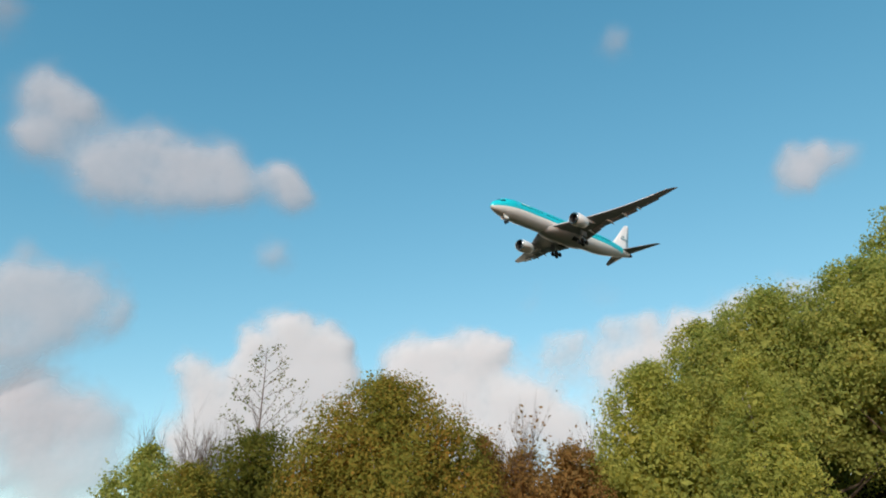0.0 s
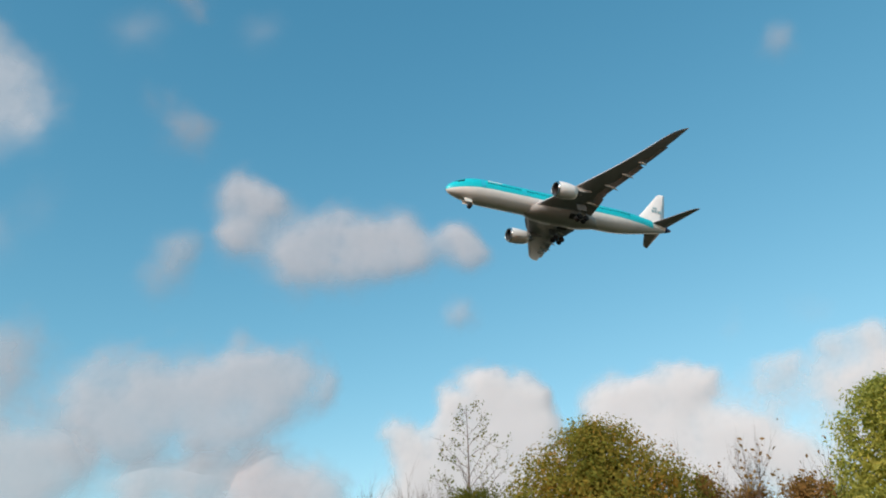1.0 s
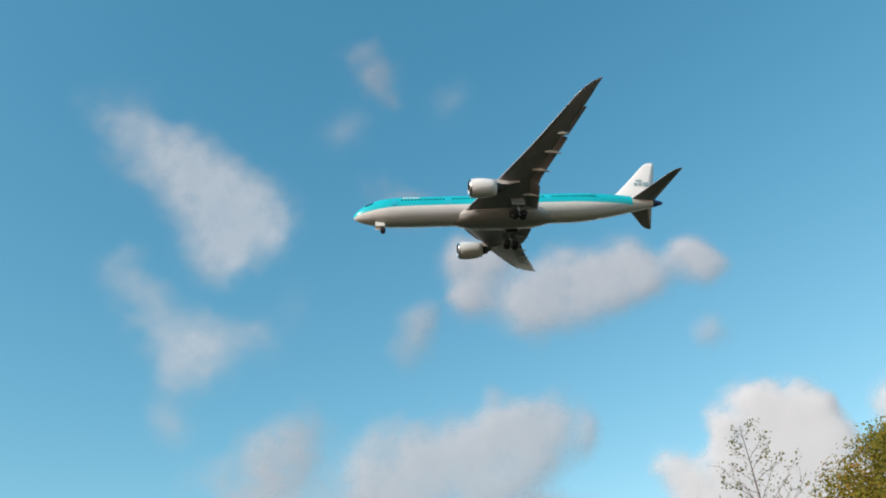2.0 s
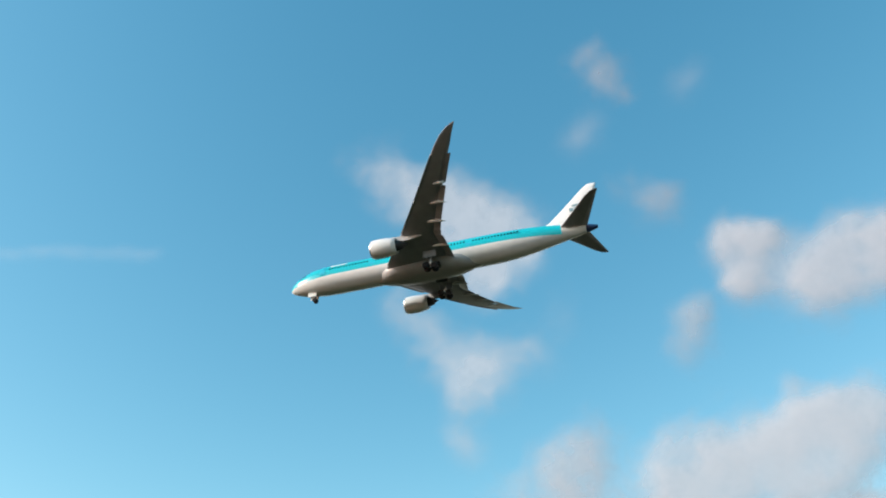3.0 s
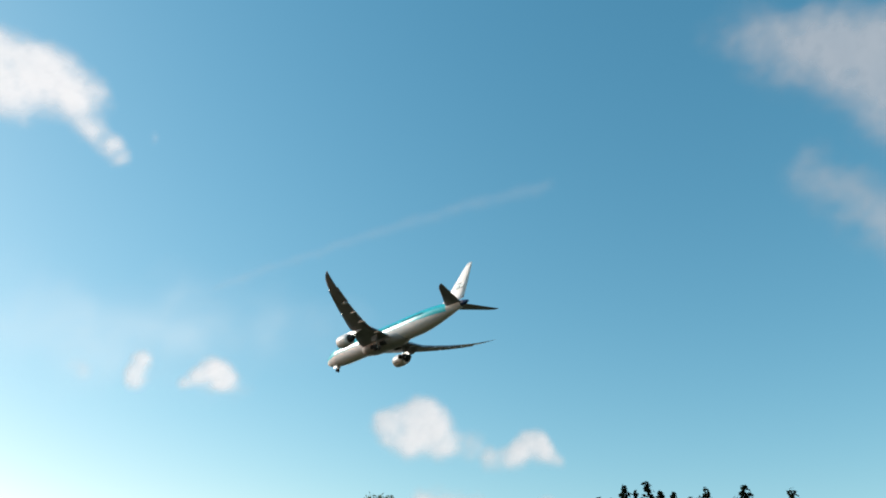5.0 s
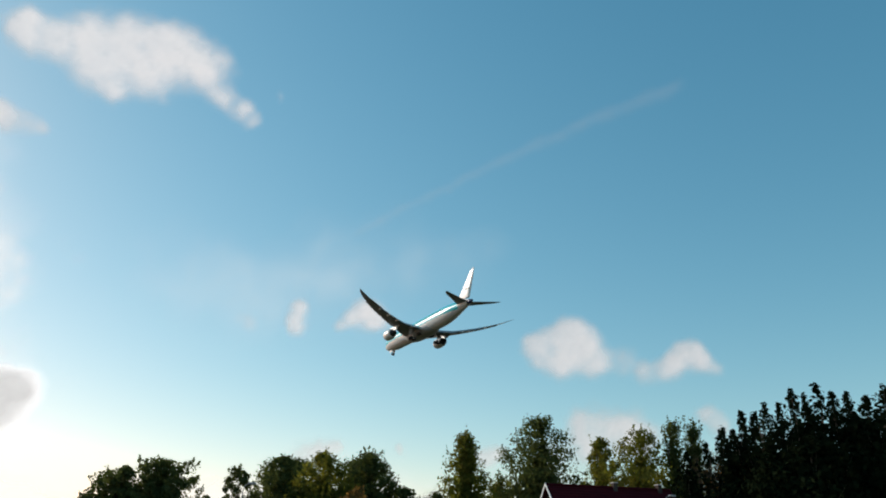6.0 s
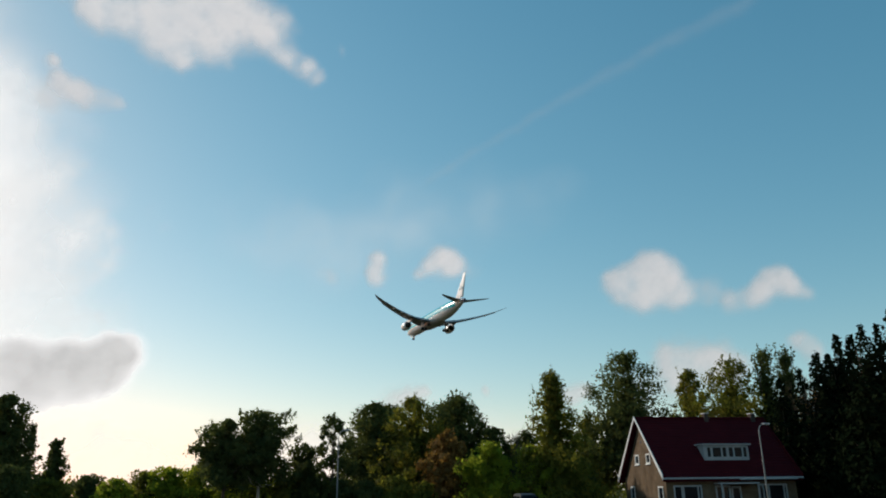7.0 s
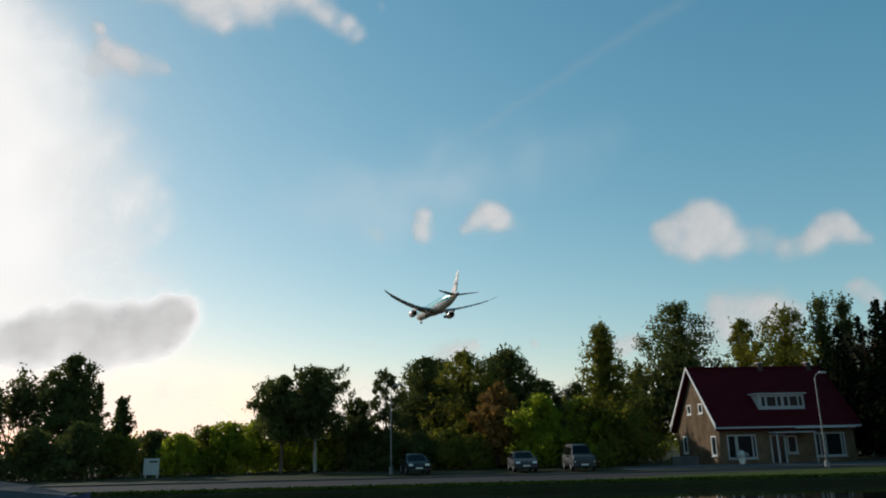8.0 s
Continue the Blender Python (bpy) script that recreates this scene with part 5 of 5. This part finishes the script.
# ---- clouds: heaped relief sheets some kilometres off ----
def heap(name, label, puffs, material, far, grain, depth, step, salt, swell=1.0, billow=0.0):
    """A cloud of puffs (degrees left, degrees up, radius in degrees, thickness)."""
    az0 = sum(p[0] for p in puffs) / len(puffs)
    el0 = sum(p[1] for p in puffs) / len(puffs)
    toward = Vector((-math.sin(radians(az0)) * math.cos(radians(el0)), math.cos(radians(az0)) * math.cos(radians(el0)), math.sin(radians(el0))))
    right = toward.cross(Vector((0, 0, 1))).normalized()
    upward = right.cross(toward)
    lumps = []
    for az, el, r, s in puffs:
        d = Vector((-math.sin(radians(az)) * math.cos(radians(el)), math.cos(radians(az)) * math.cos(radians(el)), math.sin(radians(el))))
        w = d.dot(toward)
        lumps.append((far * d.dot(right) / w, far * d.dot(upward) / w, far * math.tan(radians(r)) / w, s))
    L = np.array(lumps)
    reach = 2.5 * swell
    u0, u1 = (L[:, 0] - reach * L[:, 2]).min(), (L[:, 0] + reach * L[:, 2]).max()
    v0, v1 = (L[:, 1] - reach * L[:, 2]).min(), (L[:, 1] + reach * L[:, 2]).max()
    cell = far * math.tan(radians(step))
    U, V = np.meshgrid(np.arange(u0, u1 + cell, cell), np.arange(v0, v1 + cell, cell))
    shake = np.vectorize(lambda a, b, c: noise.fractal((a * grain, b * grain, c), 0.9, 2.1, 5))
    n1, n2 = shake(U, V, salt), shake(U, V, salt + 9.1)
    Uw, Vw = U + n1 * 0.32 * L[:, 2].mean(), V + n2 * 0.32 * L[:, 2].mean()
    clear = np.ones_like(U)
    for a, b, r, s in lumps:
        # firmer heaped tops, soft ragged undersides
        r = r * swell
        q = ((Uw - a) ** 2 + (Vw - b) ** 2) / (r * r)
        q = np.where(Vw > b, q ** 1.3, q)
        g = s * np.exp(-0.9 * q)
        clear *= 1 - np.clip(g, 0, 0.98)
    dens = 1 - clear
    smooth = dens.copy()
    n3 = shake(U * 2.6, V * 2.6, salt + 4.4)
    fade = np.clip(dens * 6, 0, 1)
    heaped = 0.4 - np.abs(shake(U * 0.9, V * 0.9, salt + 2.2)) - 0.25 * np.abs(n3)      # cauliflower billows
    dens = np.clip(dens + (0.045 * n3 + billow * heaped) * fade, 0, 1)
    high = (smooth ** 0.8 * 1.3 + 0.02 * n3 + 0.35 * billow * heaped) * L[:, 2].mean() * depth
    for _ in range(7):      # soft billows
        p = np.pad(high, 1, mode="edge")
        high = (p[:-2, 1:-1] + p[2:, 1:-1] + p[1:-1, :-2] + p[1:-1, 2:] + 2 * high) / 6
    edge = np.zeros_like(dens)
    edge[1:-1, 1:-1] = 1
    dens = np.where(dens < 0.02, 0, dens) * edge
    keep = dens > 0
    k = keep.copy()
    k[1:] |= keep[:-1]; k[:-1] |= keep[1:]; k[:, 1:] |= keep[:, :-1]; k[:, :-1] |= keep[:, 1:]
    index = -np.ones(U.shape, int)
    index[k] = np.arange(k.sum())
    verts = np.stack([U[k], -high[k], V[k]], 1)
    quads = np.stack([index[:-1, :-1], index[:-1, 1:], index[1:, 1:], index[1:, :-1]], -1).reshape(-1, 4)
    quads = quads[(quads >= 0).all(1)]
    me = bpy.data.meshes.new(name)
    me.from_pydata(verts.tolist(), [], quads.tolist())
    me.attributes.new("thickness", "FLOAT", "POINT").data.foreach_set("value", dens[k].astype(np.float32))
    me.polygons.foreach_set("use_smooth", [True] * len(me.polygons))
    me.materials.append(material)
    ob = new(name, me)
    m = Matrix((right, toward, upward)).transposed().to_4x4()
    m.translation = Vector(EYE) + toward * far
    ob.matrix_world = m
    return tagged(ob, label, "cloud")


SALT = [0.0]


def cloud(label, puffs):
    SALT[0] += 3.7
    sunny = "broad white" not in label and any(w in label for w in ("sun", "rounded", "humped", "pair", "house", "scraps"))
    return heap("cloud", label, puffs, M["rim_cloud" if "bright rim" in label else "soft_cloud" if "soft" in label and not sunny else "bright_cloud" if sunny else "white_cloud" if "bright" in label or "broad white" in label else "cloud"], 2600 + 40 * SALT[0] / 3.7, 0.006, 0.7, 0.2, SALT[0], 0.97 if "broad" in label or "tower" in label or sunny else 1.2, 0.2)


def veil(label, puffs):
    SALT[0] += 3.7
    return heap("thin_cloud", label, puffs, M["veil"], 4200, 0.003, 0.05, 0.6, SALT[0])


cloud("row of small pale cumulus puffs high in the blue sky", [
    (-81.6, 33.7, 1.6, 1), (-81.6, 31.0, 1.7, 1), (-83.6, 33.3, 1.4, 1), (-86.6, 29.4, 2.1, 1), (-88.5, 30.5, 2.1, 1),
    (-91.0, 30.0, 2.1, 1), (-93.1, 31.3, 1.7, 1), (-93.8, 29.5, 1.5, 1), (-96.1, 31.1, 1.6, 1),
    (-96.8, 29.7, 1.4, 0.95), (-100.7, 30.5, 1.3, 1), (-101.5, 29.5, 1.1, 0.85), (-99.2, 30.0, 1.0, 0.6), (-100.3, 25.0, 1.2, 0.75)])
cloud("faint wisp of cloud beside the cumulus row", [
    (-76.3, 28.5, 1.5, 0.55), (-75.5, 26.6, 1.4, 0.45), (-77.4, 29.7, 1.2, 0.5)])
cloud("long grey-white cumulus bank above the trees", [
    (-73.0, 17.8, 2.4, 1), (-76.3, 18.5, 2.8, 1), (-79.4, 18.2, 2.9, 1), (-83.3, 20.2, 2.2, 1), (-84.7, 19.3, 2.5, 1),
    (-81.5, 17.6, 2.5, 1), (-87.4, 20.4, 1.7, 0.8), (-88.8, 20.1, 1.3, 0.6), (-74.8, 15.7, 2.0, 0.7),
    (-66.1, 18.2, 2.8, 0.5), (-67.7, 21.0, 1.9, 0.4), (-64.0, 16.6, 1.8, 0.45)])
cloud("low hazy cumulus bank near the skyline", [
    (-70.0, 13.0, 2.9, 1), (-66.1, 13.0, 2.9, 1), (-71.4, 14.5, 1.4, 1), (-65.9, 19.0, 2.4, 0.6), (-67.0, 21.4, 1.7, 0.4),
    (-80.2, 13.1, 2.3, 0.9), (-83.7, 13.2, 2.1, 0.8), (-76.9, 12.3, 2.2, 0.9), (-86.6, 12.0, 2.3, 0.7),
    (-62.5, 17.1, 2.8, 0.6)])
cloud("bright white cumulus tower rising behind the autumn trees", [
    (-101.7, 18.1, 2.4, 1), (-104.3, 18.2, 2.2, 1), (-99.7, 18.2, 1.5, 0.85), (-105.6, 18.3, 1.3, 0.95), (-102.9, 19.3, 1.7, 1), (-103.2, 15.2, 2.9, 1),
    (-105.8, 15.7, 2.3, 1), (-99.4, 15.5, 2.8, 1), (-95.6, 15.4, 1.9, 0.75), (-97.4, 13.0, 2.9, 0.9),
    (-102.2, 12.0, 3.6, 1), (-106.3, 12.4, 3.3, 1), (-96.0, 10.6, 2.7, 0.85)])
cloud("dull grey cumulus bank low beside the white tower", [
    (-88.6, 11.8, 3.2, 0.75), (-85.3, 13.0, 3.1, 0.8), (-84.0, 10.7, 3.7, 0.85), (-88.1, 8.8, 3.8, 0.8)])
cloud("broad white cumulus bank behind the round tree", [
    (-111.5, 17.0, 2.0, 0.9), (-114.2, 17.4, 2.2, 1), (-117.3, 17.5, 2.1, 1), (-118.7, 18.0, 1.4, 0.8),
    (-115.0, 14.0, 3.4, 1), (-111.0, 14.9, 2.5, 0.9), (-119.4, 14.2, 2.1, 1), (-121.3, 13.7, 2.1, 1), (-117.4, 11.0, 3.7, 1),
    (-123.1, 12.8, 1.8, 0.8), (-123.1, 17.0, 1.9, 0.55), (-124.5, 18.1, 1.3, 0.5), (-127.7, 18.9, 1.3, 0.6),
    (-130.3, 18.8, 1.4, 0.75), (-132.7, 19.0, 1.1, 0.75), (-127.3, 15.8, 2.3, 0.7), (-129.9, 16.4, 1.8, 0.8),
    (-132.1, 16.8, 1.6, 1), (-134.3, 17.5, 2.0, 1), (-124.1, 10.3, 3.2, 0.7), (-128.5, 12.4, 3.2, 0.7),
    (-137.0, 18.8, 2.3, 0.8), (-141.7, 18.8, 2.2, 0.8)])
cloud("small white cloud scrap in open sky", [
    (-143.1, 28.1, 1.1, 0.85), (-143.9, 27.5, 1.1, 1), (-145.6, 28.5, 0.9, 0.95), (-147.2, 27.8, 0.9, 0.6),
    (-143.8, 29.2, 0.7, 0.5)])
cloud("thin wisp of cloud in open sky", [
    (-131.6, 39.6, 1.2, 0.4), (-131.5, 40.4, 0.9, 0.35)])
cloud("thin wisp of cloud in open sky", [
    (-76.6, 37.2, 1.6, 0.45), (-74.4, 39.3, 1.2, 0.35)])
cloud("large soft white cloud drifting in open sky", [
    (-48.5, 42.6, 2.0, 0.45), (-50.5, 41.1, 1.7, 0.6), (-53.5, 40.1, 2.1, 0.9), (-56.8, 39.3, 2.3, 1), (-58.7, 37.6, 2.7, 1),
    (-59.9, 34.9, 2.3, 1), (-62.3, 37.2, 2.1, 0.85), (-59.4, 33.5, 1.3, 0.8), (-63.5, 35.8, 1.6, 0.5)])
cloud("ragged soft cloud below the large one", [
    (-52.0, 31.4, 1.7, 0.6), (-54.1, 29.8, 1.6, 0.55), (-56.6, 27.5, 2.2, 0.75), (-58.8, 26.6, 2.0, 0.9),
    (-57.7, 25.2, 1.5, 0.8), (-61.7, 28.0, 1.7, 0.45), (-63.1, 28.1, 1.0, 0.4), (-57.5, 21.3, 1.4, 0.55),
    (-56.0, 21.8, 1.1, 0.4)])
cloud("faint high wisps of cloud", [
    (-72.5, 48.9, 1.5, 0.55), (-74.1, 47.3, 1.3, 0.5), (-75.3, 46.0, 0.8, 0.4), (-75.7, 37.8, 1.7, 0.45),
    (-77.1, 38.0, 1.1, 0.4), (-72.5, 39.6, 1.1, 0.25)])
cloud("rounded white cumulus with soft edges", [
    (-17.6, 14.9, 1.1, 0.95), (-18.8, 14.8, 1.4, 1), (-20.2, 15.7, 1.4, 1), (-21.3, 14.6, 1.5, 1), (-22.0, 13.5, 1.2, 0.9),
    (-19.5, 13.7, 1.3, 1), (-17.9, 14.0, 0.8, 0.8), (-24.4, 13.5, 1.2, 0.6)])
cloud("small two-humped white cumulus", [
    (-25.5, 12.9, 1.0, 0.75), (-27.1, 13.0, 1.0, 0.75), (-28.4, 14.2, 0.9, 1), (-29.3, 14.1, 0.9, 1),
    (-29.8, 13.3, 0.9, 0.9), (-27.9, 13.5, 0.9, 0.9), (-30.6, 12.6, 0.6, 0.5)])
cloud("pair of small white cloud puffs", [
    (1.2, 17.2, 0.8, 0.9), (1.3, 15.9, 0.9, 0.8), (1.8, 16.4, 0.6, 0.6), (5.1, 15.6, 1.0, 0.5), (-4.1, 17.4, 1.0, 1),
    (-4.8, 16.7, 1.0, 0.9), (-3.0, 16.8, 0.9, 0.8), (-2.1, 16.1, 0.6, 0.6), (-6.6, 15.8, 1.3, 0.3)])
cloud("pale cumulus low behind the house", [
    (-20.7, 9.0, 1.4, 0.9), (-22.3, 9.1, 1.6, 0.9), (-23.8, 8.6, 1.6, 0.9), (-25.2, 7.8, 1.5, 0.8), (-21.3, 7.6, 1.8, 0.9),
    (-29.6, 9.6, 0.9, 0.75), (-30.5, 8.7, 0.9, 0.7), (-18.1, 6.9, 1.6, 0.7)])
cloud("small cloud scraps low over the trees", [
    (-1.2, 6.7, 1.2, 0.8), (-2.5, 7.1, 0.8, 0.8), (0.1, 6.3, 1.0, 0.6), (-7.3, 7.1, 0.6, 0.65), (-13.5, 6.7, 1.1, 0.8),
    (-14.6, 7.1, 0.8, 0.7), (2.2, 5.5, 1.2, 0.5)])
cloud("broad ragged white cumulus high toward the sun", [
    (24.5, 32.3, 1.0, 1), (24.3, 33.2, 1.2, 1), (22.3, 32.7, 1.6, 1), (20.2, 33.5, 1.7, 1), (17.4, 33.9, 2.0, 1),
    (14.8, 34.6, 1.8, 1), (12.8, 34.1, 1.9, 1), (18.8, 32.0, 1.9, 1), (15.3, 32.1, 1.7, 1), (17.7, 30.6, 0.9, 0.8),
    (11.3, 33.0, 1.3, 0.9), (10.0, 34.4, 1.2, 0.7), (9.5, 31.9, 1.0, 0.8), (7.7, 31.3, 0.9, 0.8), (6.6, 30.5, 0.7, 0.7),
    (4.5, 32.6, 0.6, 0.5), (26.8, 32.8, 0.9, 0.4)])
veil("thin streaked haze fanning out from the sun", [
    (2.0, 18.0, 4.6, 0.24), (-3.5, 19.2, 3.8, 0.24), (-9.0, 20.5, 3.4, 0.2), (7.0, 17.5, 4.2, 0.22), (0.5, 22.0, 4.0, 0.15),
    (-6.0, 24.0, 3.0, 0.14), (11.0, 19.0, 4.4, 0.2), (-14.0, 22.0, 2.5, 0.18)])
cloud("ragged white cloud scraps near the sun", [
    (26.8, 28.7, 0.6, 0.9), (26.4, 27.5, 0.9, 1), (25.1, 27.0, 1.1, 1), (24.0, 27.1, 1.0, 0.9), (22.6, 27.1, 0.9, 0.6),
    (26.7, 26.0, 1.0, 0.7), (21.8, 26.9, 0.5, 0.5)])
cloud("grey cumulus with bright rim low toward the sun", [
    (29.3, 7.6, 1.6, 0.95), (27.7, 7.8, 1.7, 1), (26.0, 8.3, 1.7, 1), (24.5, 8.0, 1.8, 1), (22.8, 8.8, 1.8, 1),
    (21.2, 8.5, 1.7, 1), (20.3, 9.5, 1.3, 1), (19.7, 9.3, 1.4, 1), (25.2, 7.2, 1.7, 1), (22.3, 7.5, 1.5, 1),
    (28.6, 7.0, 1.4, 0.9), (30.6, 7.3, 1.4, 0.7), (20.0, 7.7, 1.2, 0.8), (32.5, 6.8, 1.7, 0.7)])
veil("thin bright veil of high cloud around the sun", [
    (36.2, 20.5, 6.4, 0.9), (35.1, 26.5, 5.5, 0.75), (32.8, 14.5, 6.1, 0.85), (29.9, 18.7, 4.6, 0.55), (33.9, 8.6, 5.2, 0.7),
    (27.1, 12.9, 3.7, 0.45), (27.1, 23.0, 3.6, 0.4), (23.8, 16.4, 3.1, 0.35), (23.7, 20.4, 2.7, 0.25),
    (29.8, 26.7, 3.1, 0.4), (28.5, 5.9, 4.2, 0.45), (22.2, 10.9, 3.1, 0.4), (23.5, 4.1, 4.1, 0.4), (34.8, 3.6, 4.7, 0.6),
    (18.0, 6.1, 4.7, 0.25)])
veil("faint streaked veil of high thin cloud", [
    (3.4, 19.7, 5.6, 0.094), (-3.0, 21.1, 5.6, 0.077), (-9.5, 21.8, 5.6, 0.077), (-14.0, 20.2, 4.3, 0.077), (7.8, 17.8, 4.8, 0.094),
    (12.0, 15.9, 5.3, 0.077), (16.4, 10.7, 6.7, 0.077)])
heap("thin_cloud", "ragged bright wisps around the sun", [
    (21.3, 17.6, 1.5, 0.5), (22.6, 18.6, 1.6, 0.55), (24.0, 17.0, 1.9, 0.6), (20.6, 15.3, 1.3, 0.4), (22.3, 14.4, 1.7, 0.5), (25.4, 20.6, 1.8, 0.6),
    (24.1, 21.9, 1.2, 0.4), (26.9, 23.6, 1.5, 0.5), (27.6, 18.6, 2.3, 0.7), (26.4, 14.6, 2.2, 0.6), (23.4, 11.6, 1.4, 0.45), (21.2, 11.9, 0.9, 0.5),
    (19.9, 12.7, 0.7, 0.4), (28.4, 26.4, 1.6, 0.5), (18.6, 20.3, 1.1, 0.25), (17.2, 18.0, 1.2, 0.22)], M["wisp"], 3300, 0.006, 0.05, 0.25, 53.0)
for i, wisp in enumerate((
        [(-69.2, 43.2, 1.6, 0.3), (-71.6, 44.6, 1.5, 0.32), (-70.4, 43.9, 1.5, 0.3)], [(-80.4, 45.1, 1.4, 0.28), (-83.1, 46.4, 1.2, 0.26), (-81.8, 45.8, 1.3, 0.28)],
        [(-66.4, 31.6, 1.8, 0.3), (-65.6, 29.4, 1.6, 0.28), (-64.4, 26.6, 1.7, 0.3)], [(-126.5, 21.9, 1.3, 0.3), (-128.2, 21.3, 1.1, 0.26)],
        [(-121.6, 21.2, 0.9, 0.34), (-122.4, 22.6, 0.8, 0.26)])):
    heap("thin_cloud", "faint wisp drifting in the blue sky", wisp, M["soft_cloud"], 3500 + 60 * i, 0.006, 0.1, 0.25, 61.0 + 3.1 * i, 1.1)
# glowing sheet added to pale the yellow horizon of the sky texture
veil("low glowing haze added to whiten the skyline toward the sun", [(a, 1.5, 3.6, 0.42) for a in range(-22, 48, 3)])
trail = []
for i in range(60):
    f = i / 59
    trail.append((-2.8 - 28 * f, 23.1 + 16.2 * f - 6.0 * f * f, 0.45 + 0.25 * f, 0.5 - 0.2 * f))
heap("vapour_trail", "faint old vapour trail across the sky", trail, M["trail"], 4400, 0.006, 0.05, 0.25, 77.0)


def motions():
    rows = [
        (0, 149.5, -82.4, 98.2, 107.6, -1.9, 0.8), (0.5, 139.3, -52.5, 96.1, 107.6, -1.9, 0.5), (1, 129.5, -22.5, 94.3, 108.1, -1.9, 0.5),
        (1.5, 119.7, 6.9, 92.5, 108.3, -2.2, 0.5), (2.8, 92.5, 86.3, 87.3, 108.4, -1.3, 0.9), (3, 88.6, 98.1, 86.4, 108.5, -1.3, 1.0),
        (3.5, 78.4, 127.5, 84.1, 108.4, -1.6, 0.8), (4, 68.5, 158.2, 82.7, 108.6, -1.1, 0.4), (4.5, 58.6, 187.7, 80.8, 108.7, -1.1, 0.4),
        (5.8, 32.6, 266.3, 76.2, 108.6, -0.5, -0.1), (6, 28.7, 278.2, 75.5, 108.6, -0.6, 0.0), (6.5, 18.2, 308.4, 73.9, 108.9, -0.3, -0.2),
        (7, 8.0, 338.4, 72.0, 108.8, -0.2, -0.1), (7.5, -1.7, 368.2, 70.6, 109.1, -0.3, 0.0), (8, -12.1, 398.3, 68.8, 109.2, -0.1, 0.1)]
    walk(airplane, [(t, pose(x, y, z, roll, -pitch, heading)) for t, x, y, z, heading, pitch, roll in rows])


motions()
